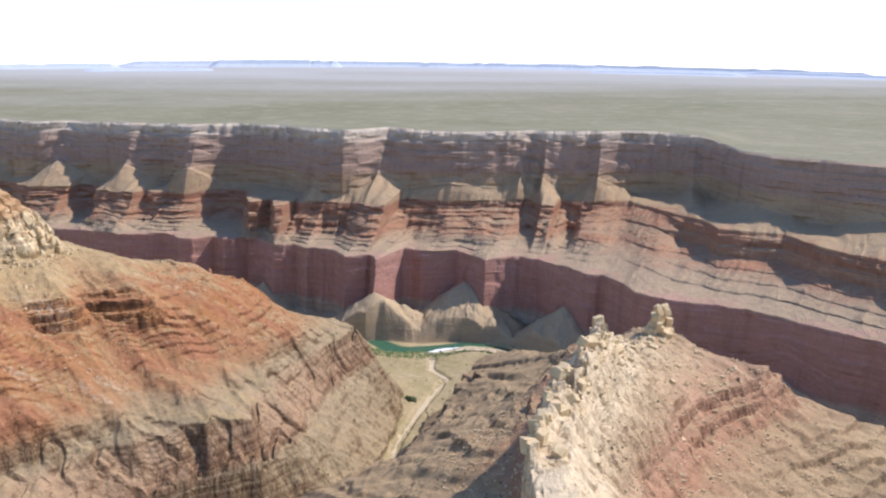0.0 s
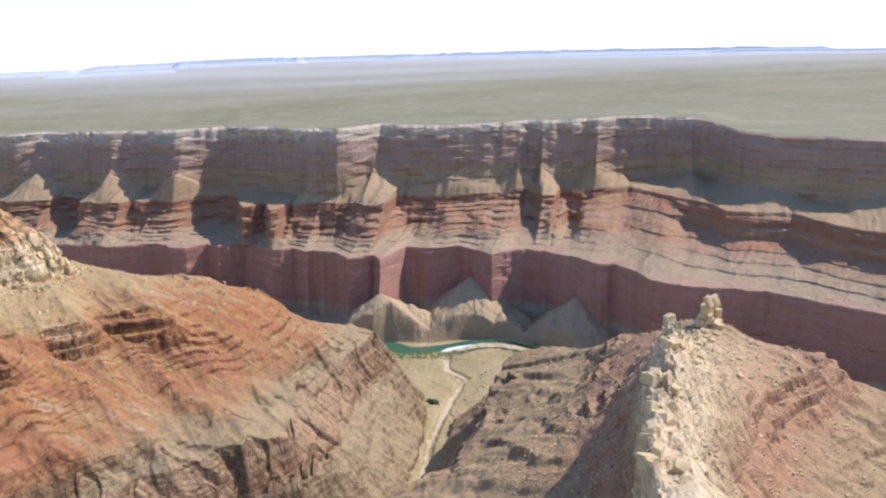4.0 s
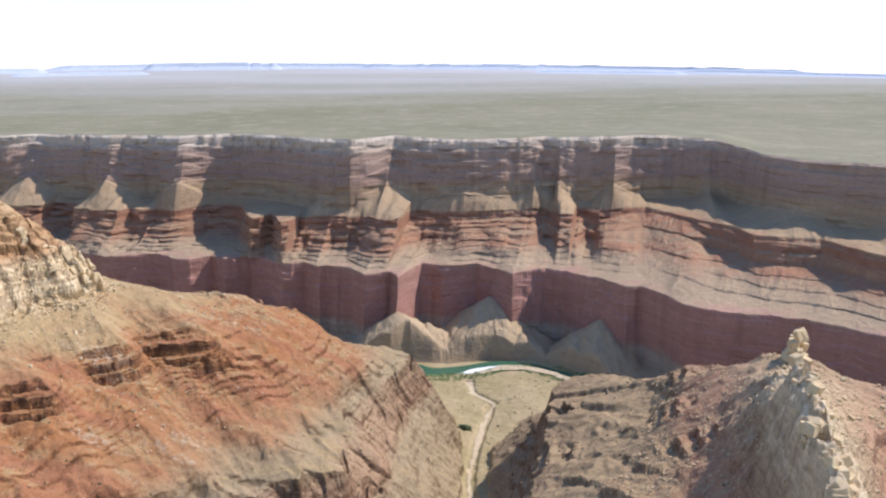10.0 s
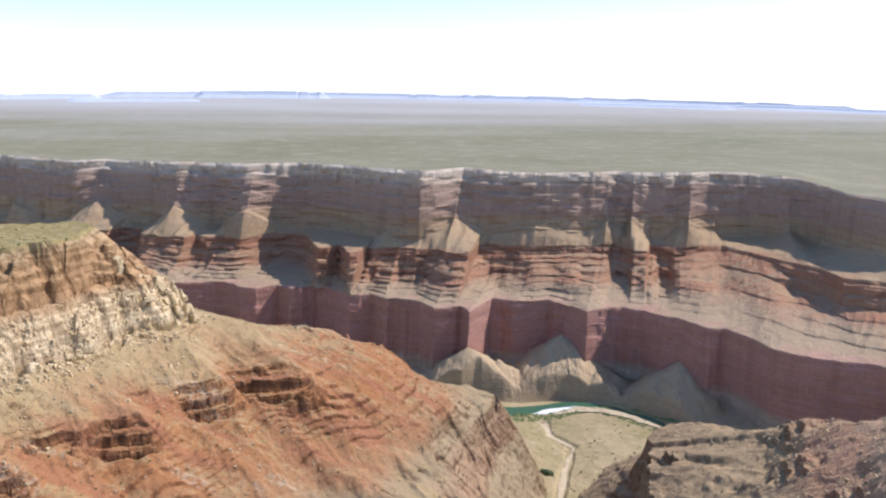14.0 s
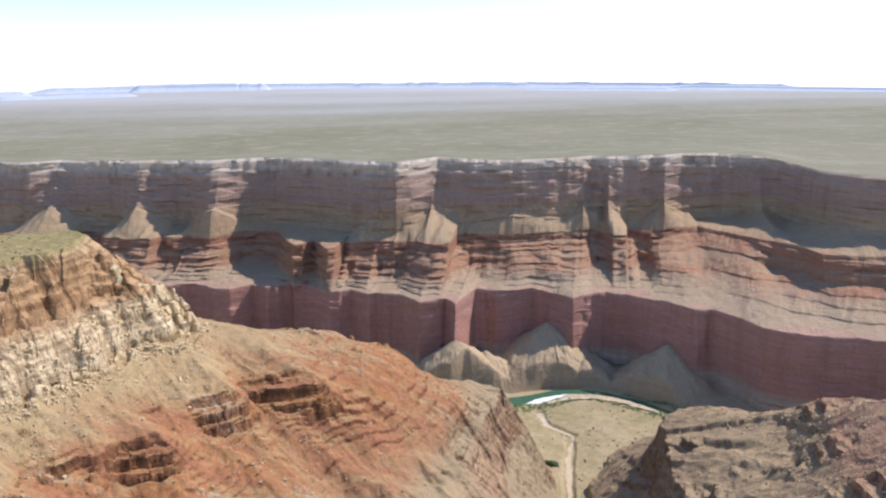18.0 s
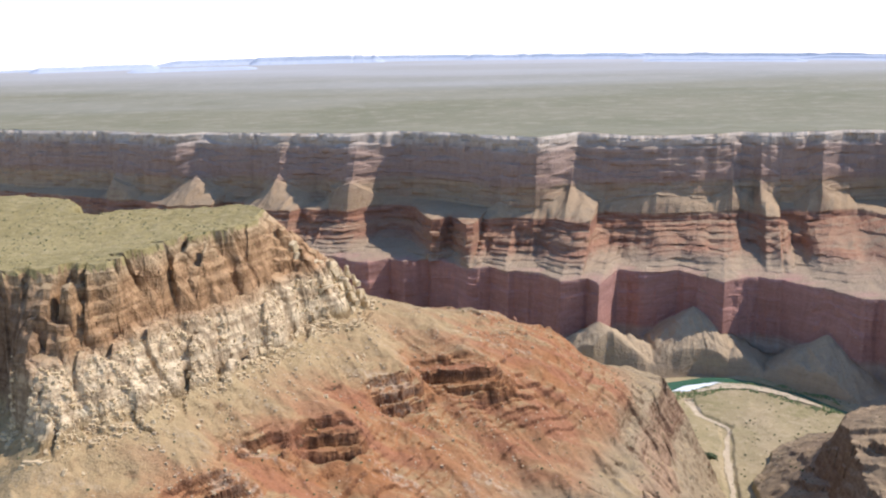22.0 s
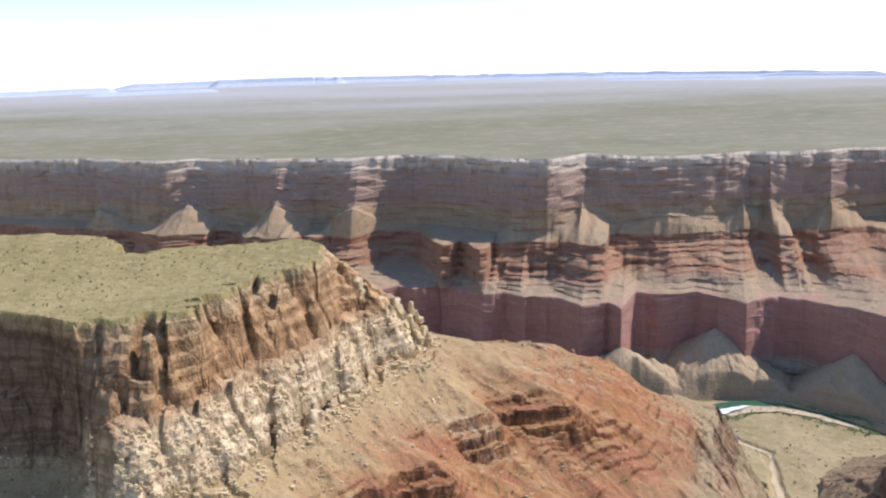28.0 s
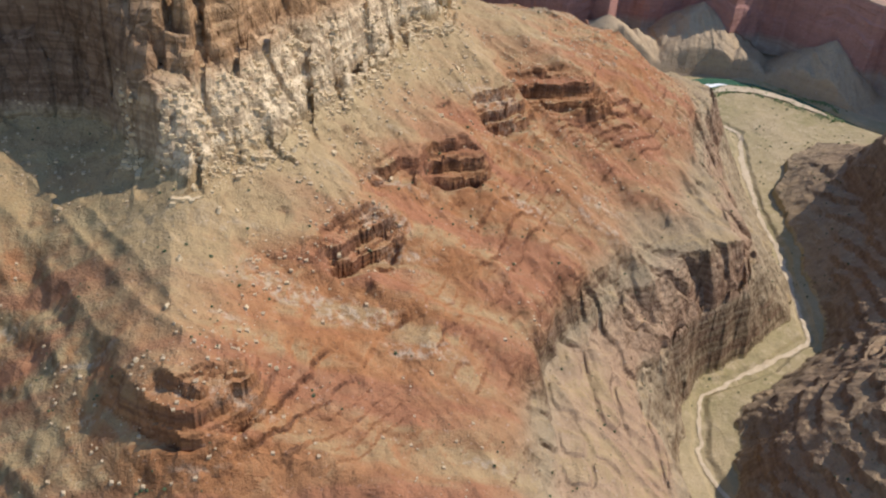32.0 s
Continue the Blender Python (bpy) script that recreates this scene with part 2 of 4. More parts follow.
    L.new(col, bs.inputs["Base Color"])
    tall_b = N.new("ShaderNodeBump")
    tall_b.inputs["Strength"].default_value = 0.3 if cracks else 0.12
    tall_b.inputs["Distance"].default_value = joint * 0.22
    hgt = op("ADD", op("ADD", big, op("MULTIPLY", small, 0.5)), op("MULTIPLY", bed, -0.6))
    L.new(op("MULTIPLY", hgt, op("ADD", 0.12, rocky)), tall_b.inputs["Height"])
    last = bs.inputs["Normal"].links[0].from_node
    L.new(last.outputs[0], tall_b.inputs["Normal"])
    L.new(tall_b.outputs[0], bs.inputs["Normal"])
    return m


M_FAR = strata("canyon_wall_rock", ((0, (0.40, 0.33, 0.24)), (24, (0.44, 0.36, 0.26)), (31, (0.42, 0.22, 0.165)), (86, (0.46, 0.25, 0.19)), (91, (0.40, 0.30, 0.185)),
                                    (97, (0.37, 0.265, 0.165)), (106, (0.36, 0.185, 0.105)), (116, (0.39, 0.235, 0.135)), (124, (0.36, 0.18, 0.10)), (133, (0.35, 0.175, 0.10)), (137, (0.42, 0.295, 0.165)), (164, (0.42, 0.30, 0.175)),
                                    (174, (0.37, 0.25, 0.18)), (205, (0.39, 0.275, 0.20)), (215, (0.54, 0.44, 0.33)), (226, (0.58, 0.49, 0.37))),
               (0.37, 0.275, 0.165), (0.30, 0.17, 0.13), 4.0, 1.6, joint=11.0, bedding=0.12, varnish=0.22, cracks=0.0, patchy=0.3)
M_FOOT = strata("canyon_foot_rock", ((0, (0.42, 0.31, 0.18)), (30, (0.46, 0.345, 0.20)), (60, (0.48, 0.36, 0.21)), (90, (0.48, 0.36, 0.21))),
                (0.43, 0.325, 0.20), (0.34, 0.25, 0.18), 4.0, 1.6, joint=11.0, bedding=0.1, varnish=0.1, cracks=0.0, patchy=0.3)
M_WEST = strata("mesa_rock", ((0, (0.36, 0.275, 0.155)), (55, (0.38, 0.29, 0.165)), (62, (0.41, 0.265, 0.15)), (82, (0.41, 0.28, 0.16)), (90, (0.36, 0.275, 0.155)), (98, (0.37, 0.26, 0.14)),
                              (106, (0.37, 0.205, 0.095)), (116, (0.36, 0.18, 0.078)), (134, (0.37, 0.165, 0.062)), (154, (0.39, 0.19, 0.08)), (162, (0.42, 0.285, 0.135)), (178, (0.44, 0.32, 0.155)),
                              (183, (0.80, 0.63, 0.38)), (201, (0.77, 0.59, 0.345)), (209, (0.46, 0.275, 0.13)), (228, (0.48, 0.30, 0.145)), (240, (0.56, 0.43, 0.24))),
               (0.42, 0.30, 0.14), (0.20, 0.105, 0.06), 5.0, 0.9, west=(-402, (0.30, 0.235, 0.115), (0.26, 0.17, 0.10)), bedding=0.6, joint=5.5, varnish=0.6, cracks=0.4)
M_EAST = strata("ridge_rock", ((0, (0.36, 0.275, 0.155)), (40, (0.31, 0.21, 0.12)), (80, (0.32, 0.22, 0.12)), (100, (0.36, 0.26, 0.14)), (118, (0.37, 0.245, 0.13)), (128, (0.40, 0.215, 0.12)),
                               (142, (0.43, 0.25, 0.145)), (150, (0.47, 0.315, 0.18)), (160, (0.50, 0.365, 0.21)), (169, (0.66, 0.52, 0.32)), (200, (0.72, 0.57, 0.36))),
               (0.43, 0.305, 0.16), (0.17, 0.09, 0.06), 5.0, 0.9)
M_FLOOR = rock("valley_floor", ((0.27, 0.225, 0.10), (0.41, 0.315, 0.17), (0.46, 0.36, 0.205), (0.26, 0.20, 0.10)), 0.1, stain=55)
M_TOP = rock("mesa_top_soil", ((0.24, 0.19, 0.072), (0.31, 0.245, 0.10), (0.38, 0.30, 0.145), (0.21, 0.17, 0.065)), 0.0, stain=60)
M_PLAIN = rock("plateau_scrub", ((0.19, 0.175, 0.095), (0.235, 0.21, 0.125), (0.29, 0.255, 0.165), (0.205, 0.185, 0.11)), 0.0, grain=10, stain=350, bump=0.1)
def painted_haze(m, tone):
    """Haze painted into the plain's colour: pale patches, more of them further from the canyon."""
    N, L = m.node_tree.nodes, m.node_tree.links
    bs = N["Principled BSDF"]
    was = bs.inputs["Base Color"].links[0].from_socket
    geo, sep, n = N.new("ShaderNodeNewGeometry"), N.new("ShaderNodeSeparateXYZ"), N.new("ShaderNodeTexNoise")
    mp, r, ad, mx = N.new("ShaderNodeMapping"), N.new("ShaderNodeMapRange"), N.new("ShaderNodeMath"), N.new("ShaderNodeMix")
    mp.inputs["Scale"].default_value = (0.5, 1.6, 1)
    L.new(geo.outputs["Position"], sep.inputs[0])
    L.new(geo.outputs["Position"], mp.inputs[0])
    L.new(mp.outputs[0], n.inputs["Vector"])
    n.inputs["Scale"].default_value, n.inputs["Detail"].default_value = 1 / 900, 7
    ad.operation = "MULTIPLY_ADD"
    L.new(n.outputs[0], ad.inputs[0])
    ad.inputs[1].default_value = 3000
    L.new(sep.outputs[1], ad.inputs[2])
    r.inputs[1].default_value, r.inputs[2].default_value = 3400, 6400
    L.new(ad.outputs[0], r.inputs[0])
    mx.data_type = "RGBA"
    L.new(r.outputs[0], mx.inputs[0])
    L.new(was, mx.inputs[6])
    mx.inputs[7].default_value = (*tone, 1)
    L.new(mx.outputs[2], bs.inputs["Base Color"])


painted_haze(M_PLAIN, (0.43, 0.41, 0.375))
M_BOULDER = rock("cream_boulder", ((0.52, 0.385, 0.205), (0.66, 0.51, 0.29), (0.74, 0.59, 0.355), (0.36, 0.25, 0.14)), 0.2, grain=0.5, stain=4)
M_RUBBLE = rock("tan_rubble", ((0.46, 0.34, 0.19), (0.56, 0.42, 0.245), (0.64, 0.50, 0.30), (0.32, 0.22, 0.12)), 0.2, grain=0.5, stain=4)
M_SAND = rock("pale_sand", ((0.46, 0.36, 0.22), (0.54, 0.43, 0.27), (0.60, 0.50, 0.34), (0.42, 0.33, 0.19)), 0.0, grain=0.8, stain=12, bump=0.2)
M_BUSH = rock("dark_scrub", ((0.05, 0.07, 0.03), (0.08, 0.10, 0.045), (0.11, 0.12, 0.06), (0.04, 0.05, 0.02)), 0.0, grain=0.3, stain=3, bump=0.4)
M_GREEN = rock("river_bank_thicket", ((0.12, 0.17, 0.06), (0.17, 0.22, 0.08), (0.22, 0.27, 0.11), (0.10, 0.13, 0.05)), 0.0, grain=0.5, stain=8, bump=0.4)
# blue-grey puts the haze of distance into the mesas' own colour
M_MESA = rock("distant_hazed_mesa", ((0.43, 0.46, 0.49), (0.47, 0.50, 0.53), (0.51, 0.53, 0.55), (0.43, 0.46, 0.49)), 0.3, grain=20, stain=300, bump=0.1)


def water(name, tone, rough):
    m = bpy.data.materials.new(name)
    m.use_nodes = True
    N, L = m.node_tree.nodes, m.node_tree.links
    bs = N["Principled BSDF"]
    n, r, b = N.new("ShaderNodeTexNoise"), N.new("ShaderNodeValToRGB"), N.new("ShaderNodeBump")
    geo = N.new("ShaderNodeNewGeometry")
    n.inputs["Scale"].default_value, n.inputs["Detail"].default_value = 0.25, 6
    L.new(geo.outputs["Position"], n.inputs["Vector"])
    L.new(n.outputs[0], r.inputs[0])
    r.color_ramp.elements[0].color = (*[c * 0.75 for c in tone], 1)
    r.color_ramp.elements[1].color = (*[min(1, c * 1.3) for c in tone], 1)
    b.inputs["Strength"].default_value, b.inputs["Distance"].default_value = 0.25, 0.4
    L.new(n.outputs[0], b.inputs["Height"])
    L.new(r.outputs[0], bs.inputs["Base Color"])
    L.new(b.outputs[0], bs.inputs["Normal"])
    bs.inputs["Roughness"].default_value = rough
    return m


M_WATER = water("green_river_water", (0.045, 0.115, 0.065), 0.25)
M_FOAM = water("white_foam", (0.72, 0.74, 0.70), 0.6)


# ---- the far canyon wall ----
# level lines of the wall in plan, from west to east: the rim, the ledge under the talus, the top of the red cliff, the toe at the river
RIM = ((-1447, 1656), (-953, 1397), (-716, 1303), (-600, 1222), (-566, 1242), (-552, 1232), (-449, 1193), (-432, 1200), (-422, 1188), (-352, 1162), (-334, 1170), (-293, 1176), (-233, 1141),
       (-177, 1092), (-128, 1050), (-70, 1104), (-54, 1088), (25, 1072), (87, 1068), (120, 1082), (134, 1070), (177, 1064), (196, 1077), (210, 1066), (240, 1076), (262, 1070),
       (292, 1074), (334, 1060), (352, 1005), (352, 965), (366, 900), (402, 865), (450, 820), (560, 690), (700, 520))
LEDGE = ((-1400, 1590), (-950, 1370), (-760, 1270), (-650, 1222), (-602, 1172), (-545, 1172), (-532, 1200), (-508, 1190), (-492, 1142), (-432, 1120), (-419, 1134), (-408, 1126), (-345, 1132), (-328, 1156), (-300, 1152),
         (-272, 1120), (-260, 1062), (-252, 1044), (-241, 1046), (-231, 1060), (-221, 1034), (-212, 1006), (-203, 1012), (-196, 1046), (-186, 1034), (-158, 1040), (-150, 1056), (-122, 1040), (-88, 1000), (-72, 1002), (-58, 1080), (-40, 1078), (-12, 1040))
LEDGE_EAST = ((104, 1036), (112, 1056), (124, 1004), (140, 1004), (156, 1046), (180, 1026), (230, 1030), (240, 1030), (252, 1012), (264, 985), (276, 945), (288, 928), (300, 900),
              (298, 858), (330, 836), (356, 826), (366, 770), (430, 662), (560, 520))
RED = ((-1300, 1440), (-900, 1262), (-700, 1175), (-560, 1112), (-432, 1062), (-401, 1064), (-373, 1066), (-347, 1045), (-328, 1036), (-304, 1050), (-284, 1030), (-258, 1038), (-227, 1013), (-213, 990), (-186, 994),
       (-168, 970), (-160, 974), (-131, 958), (-116, 930), (-87, 936), (-79, 914), (-50, 966), (-39, 962), (-25, 952), (15, 960))
RED_EAST = ((29, 938), (49, 912), (62, 920), (92, 932), (111, 919), (130, 884), (144, 858), (153, 838), (172, 836), (186, 806), (190, 776), (208, 760), (228, 745), (258, 732), (270, 722), (282, 720),
            (295, 698), (324, 663), (380, 600), (520, 470))
TOE = ((-1200, 1250), (-850, 1050), (-680, 970), (-520, 915), (-400, 895), (-310, 888), (-200, 880), (-120, 880), (-75, 880),
       (-30, 872), (20, 880), (60, 868), (97, 832), (138, 786), (205, 698), (250, 640), (330, 560), (450, 430))
# spurs of talus against the cliff: place along the wall as a point of the plan, half width, top, reach
SPUR_HEADS = ((-705, 1250, 40, 164, 20), (-575, 1190, 50, 168, 22), (-455, 1153, 44, 169, 24), (-352, 1150, 38, 168, 26), (-172, 1050, 22, 150, 12), (-92, 1040, 40, 166, 24), (15, 1050, 95, 157, 12), (100, 1040, 30, 162, 18),
              (133, 1050, 20, 164, 20), (205, 1045, 34, 164, 18), (296, 953, 20, 152, 20), (345, 874, 44, 152, 20), (425, 770, 40, 152, 20))
# spurs of the red ledges: a point of the plan, half width
SPURS = ((-705, 1200, 40), (-575, 1150, 46), (-462, 1110, 46), (-372, 1110, 38), (-249, 1040, 18), (-206, 1010, 14), (-170, 1030, 20), (-98, 1000, 38), (44, 1010, 80), (132, 1000, 18), (205, 1020, 34))
# height and share of the way across, for the upper cliff, the talus, the red ledges in the west and in the east, and the red cliff
CLIFF = ((0, 226), (0.20, 223.5), (0.24, 215), (0.38, 212.5), (0.42, 203), (0.50, 201), (0.56, 190), (0.64, 188), (0.72, 172), (0.80, 169), (0.86, 165), (1, 163))
STEPS = ((0, 135), (0.03, 126), (0.12, 123), (0.135, 120), (0.22, 117), (0.235, 114.5), (0.33, 111.5), (0.35, 107), (0.45, 104.5), (0.465, 102), (0.56, 99.5), (0.575, 97.5), (0.68, 95), (0.695, 93.2), (0.82, 90.8), (0.83, 89.6), (1, 88))
BAY = ((0, 135), (0.04, 128), (0.07, 118), (0.13, 112), (0.16, 104), (0.26, 99), (0.28, 97), (0.55, 93.5), (0.56, 92), (1, 88))
FAN = ((0, 135), (0.02, 131), (0.2, 122), (0.21, 120), (0.45, 108), (0.46, 106), (0.7, 97), (0.71, 95.5), (1, 88))
BENCH = ((0, 135), (0.02, 131), (0.05, 129.5), (0.07, 121), (0.10, 119.5), (0.12, 110), (0.30, 104), (0.31, 102.5), (0.5, 98), (0.51, 96.5), (0.72, 93), (0.73, 91.5), (1, 88))
RED_FACE = ((0, 88), (0.10, 86.5), (0.14, 72), (0.26, 70.5), (0.34, 56), (0.46, 54.5), (1, 28))
# talus cones on the foot of the red cliff: x, y and height of the apex
CONES = ((-420, 1040, 44), (-230, 990, 40), (-80, 904, 52), (-48, 912, 36), (26, 930, 57), (4, 905, 36), (56, 888, 26), (135, 858, 46), (118, 838, 26), (300, 664, 40))
WALL_U, WALL_V = np.array((0.95, -0.31)), np.array((-0.31, -0.95))


def far_wall():
    n = 1650
    fine = np.linspace(-1950, 420, 4000)

    def line(points):
        p = np.array(points, float)
        return np.interp(fine, p @ WALL_U, p @ WALL_V)

    rim = line(RIM)
    ledge, red, toe = line(LEDGE + LEDGE_EAST), line(RED + RED_EAST), line(TOE)
    # columns evenly along the lines, closer where the wall jogs
    run = np.r_[0, np.cumsum(np.hypot(np.diff(fine) * 2, np.abs(np.diff(rim)) + np.abs(np.diff(ledge)) + 0.6 * np.abs(np.diff(red))))]
    u = np.interp(np.linspace(0, run[-1], n), run, fine)
    rim, ledge, red, toe = (np.interp(u, fine, a) for a in (rim, ledge, red, toe))
    east = sstep(-150, -60, u)
    rim_z = 226 - 4 * sstep(-400, -340, u) - 5 * sstep(-90, -15, u) - 9 * sstep(-10, 40, u)
    foot_z = np.full(n, 141.0)

    def cleft(w, z, seed):
        """Buttresses and clefts along a cliff: sharp blocks at three sizes, rough faces."""
        out = 0.0
        for size, amp, k in ((70, 11, 5), (29, 6, 6), (12, 3.0, 7)):
            q = w / size + 1.1 * vnoise(w / size / 2.3, z * 0.002, seed + k) + 0.07 * vnoise(w / size * 2, z * 0.08, seed + k + 1)
            i, f = np.floor(q), q - np.floor(q)
            a, b = (lattice((i + j).astype(np.int64), np.zeros(np.shape(q), np.int64), seed + k) for j in (0, 1))
            out = out + amp * (a + (b - a) * sstep(0.72, 1.0, f) - 0.5)
        return out + 2.2 * fbm(w, z * 0.5, 15, 4, seed + 9) + 1.0 * fbm(w, z, 5, 3, seed + 10)

    flat = np.zeros(n)
    rim = rim + 0.5 * cleft(u, flat, 3)
    bump = np.zeros(n)
    for x, y, half, top, reach in SPUR_HEADS:
        near = np.clip(1 - np.abs(u + 5 * vnoise(u / 14, flat, 12) - np.array((x, y)) @ WALL_U) / half, 0, 1)
        foot_z = np.maximum(foot_z, 141 + (top - 141) * near)
        bump = np.maximum(bump, reach * near)
    k = np.exp(-np.linspace(-2, 2, 61) ** 2)
    even = np.convolve(np.pad(rim, 30, "edge"), k / k.sum(), "valid")
    foot = np.maximum(rim + 9, even + 17) + bump + 0.1 * (163 - foot_z)
    spur = np.zeros(n)
    for x, y, half in SPURS:
        spur = np.maximum(spur, np.clip(2.2 * (1 - np.abs(u + 4 * vnoise(u / 11, flat, 13) - np.array((x, y)) @ WALL_U) / half), 0, 1))
    ledge = np.maximum(ledge + 0.35 * cleft(u, flat, 21) + 3 * fbm(u, flat, 18, 3, 22), foot + 10)
    red = np.maximum(red + 0.45 * cleft(u, flat, 33), ledge + 12)
    base = red + 9 + 3 * fbm(u, flat, 40, 2, 34)
    toe = np.maximum(toe, base + 8)

    rows_v, rows_z, kinds = [], [], []
    def between(a, b, profile, rows, kind, other=None, blend=0):
        s, z = np.array(profile).T
        way = np.r_[0, np.cumsum(np.hypot(np.diff(s) * 40, np.diff(z)))]
        for r in np.linspace(0, way[-1], rows, endpoint=False):
            f, h = np.interp(r, way, s), np.interp(r, way, z)
            if other is not None:
                s2, z2 = np.array(other).T
                way2 = np.r_[0, np.cumsum(np.hypot(np.diff(s2) * 40, np.diff(z2)))]
                f2, h2 = np.interp(r / way[-1] * way2[-1], way2, s2), np.interp(r / way[-1] * way2[-1], way2, z2)
                f, h = f + (f2 - f) * blend, h + (h2 - h) * blend
            rows_v.append(a + (b - a) * f)
            rows_z.append(flat + h)
            kinds.append(kind)

    between(rim, foot, CLIFF, 78, 0)
    low_cliff = np.array(rows_z)
    for i in range(len(rows_z)):
        rows_z[i] = foot_z + (rim_z - foot_z) * (low_cliff[i] - 163) / 63
    between(foot, ledge, ((0, 0), (1, 1)), 46, 1)
    for i in range(78, 124):
        f = (i - 78) / 46
        rows_z[i] = foot_z + (135 - foot_z) * f
    start = len(rows_v)
    between(ledge, red, STEPS, 96, 2, BAY, 1 - spur)
    west_v, west_z = rows_v[start:], rows_z[start:]
    del rows_v[start:], rows_z[start:], kinds[start:]
    between(ledge, red, BENCH, 96, 2)
    bench = sstep(-50, -20, u)
    s_fan, z_fan = np.array(FAN).T
    for i in range(96):
        a, h = np.interp(i / 96, np.linspace(0, 1, len(s_fan)), s_fan), np.interp(i / 96, np.linspace(0, 1, len(s_fan)), z_fan)
        v_east = ledge + (red - ledge) * a
        v_east, z_east = v_east + (rows_v[start + i] - v_east) * bench, h + (rows_z[start + i] - h) * bench
        rows_v[start + i] = west_v[i] + (v_east - west_v[i]) * east
        rows_z[start + i] = west_z[i] + (z_east - west_z[i]) * east
    between(red, base, RED_FACE, 50, 3)
    for f in np.linspace(0, 1, 56):
        rows_v.append(base + (toe - base) * f)
        rows_z.append(flat + 28)
        kinds.append(4)
    Vv, Z, kinds = np.array(rows_v), np.array(rows_z), np.array(kinds)
    U = np.repeat(u[None], len(Vv), 0)
    K = np.repeat(kinds[:, None], n, 1)
    # ledges die out here and there under debris
    share = np.clip((Vv - ledge) / (red - ledge), 0, 1)
    buried = sstep(-0.25, 0.35, fbm(U, Vv, 40, 2, 61)) * 0.7 * spur * (1 - east)
    Z = np.where(K == 2, Z + (135 - 47 * share ** 0.9 - Z) * buried * sstep(0.06, 0.2, share), Z)
    # each bed stands out or back by itself along its length
    P = U[..., None] * WALL_U + Vv[..., None] * WALL_V
    X, Y = P[..., 0], P[..., 1]
    bed = np.floor(Z / 7.0)
    push = np.where(K == 0, 2.6 * vnoise(U / 17, bed * 3.7, 51) + 0.35 * cleft(U, Z, 53) + sstep(60, 68, Z - foot_z) * 3.0 * np.floor(3 * vnoise(U / 6.5, bed * 1.3, 62)) / 3, 0) + np.where(K == 3, 0.9 * vnoise(U / 21, bed * 3.1, 52) + 0.55 * cleft(U, Z, 54), 0)
    push = push + np.where(K == 2, (3.4 - 2.0 * east) * vnoise(U / 13, np.floor(Z / 4.0) * 2.9, 55) + 1.0 * fbm(U, Z, 9, 3, 56), 0)
    # gullies down the talus and the ledges
    gull = ridged(U + 0.25 * Vv + 5 * fbm(X, Y, 30, 2, 58), Vv * 0.12, 30, 3, 57)
    mid = (K == 1) * sstep(0, 10, foot_z - Z) + (K == 2) * (0.45 + 0.7 * east)
    push = push + 3.4 * gull * mid * sstep(88, 92, Z)
    P = P + push[..., None] * WALL_V
    X, Y = P[..., 0], P[..., 1]
    Z = Z + (1.6 * gull + 0.5 * fbm(X, Y, 11, 3, 59)) * mid * sstep(88, 94, Z)
    # talus cones and the low slope down to the river
    low = np.full(Z.shape, -99.0)
    for x0, y0, h in CONES:
        d = np.hypot(X - x0 + 5 * fbm(X, Y, 30, 3, 9), Y - y0)
        low = np.maximum(low, h - 0.72 * d + (1.8 * fbm(X, Y, 14, 4, 23) + 3.5 * ridged(X + 0.3 * (Y - y0) * np.sign(X - x0), Y * 0.25, 20, 3, 25) + 1.6 * ridged(X, Y * 0.3, 8, 2, 26)) * sstep(2, 25, d))
    share = np.clip((Vv - base) / (toe - base), 0, 1)
    low = np.maximum(low, 9 * (1 - share) + 1.5 * fbm(X, Y, 30, 3, 24))
    low = low * (1 - sstep(0.8, 1, share)) - 3 * sstep(0.8, 1, share)
    Z = np.where(K == 4, low, Z)
    foot_low = low[(kinds < 4).sum()]
    Z = np.where(K == 3, 88 - (88 - foot_low[None]) * (88 - Z) / 60, Z)
    Z = Z + (0.7 * fbm(X, Y, 7, 3, 2) + 2.0 * fbm(X, Y, 80, 2, 12)) * np.where(K == 0, sstep(0, 4, rim_z - Z), 1)
    V = np.concatenate([P, Z[..., None]], -1).reshape(-1, 3)
    F = grid_faces(len(Vv), n)[:, ::-1]
    owner = np.repeat(kinds[:-1], n - 1)
    height_of = Z.ravel()[F].mean(1)
    wall = tagged(new("canyon_wall"), "long layered canyon wall of buff and red rock, mostly shaded", "canyon wall", kind="structure")
    for sel, name, mat, lab in (((owner == 0) & (height_of > 212), "rim_caprock", M_FAR, "pale limestone caprock along the rim"),
                                ((owner == 0) & (height_of <= 212), "upper_cliff", M_FAR, "buff sandstone cliff, in shade"),
                                (owner == 1, "talus_slope", M_FAR, "tan talus spurs under the cliff"),
                                (owner == 2, "ledge_band", M_FAR, "stepped red ledges"),
                                (owner == 3, "red_cliff", M_FAR, "sheer stained red cliff"),
                                (owner == 4, "lower_slope", M_FOOT, "grey-tan slope down to the river")):
        sheet(name, V, F[sel], mat, wall, lab)
    # the plateau behind the rim, out to the horizon
    edge = P[0][::3]
    eye = np.array([-150.0, 0.0])
    d = edge - eye
    dist = np.linalg.norm(d, axis=1)
    t = np.linspace(0, 1, 90) ** 2.2
    D = dist[None] + t[:, None] * (4850 - dist[None])
    Q = eye + (d / dist[:, None])[None] * D[..., None]
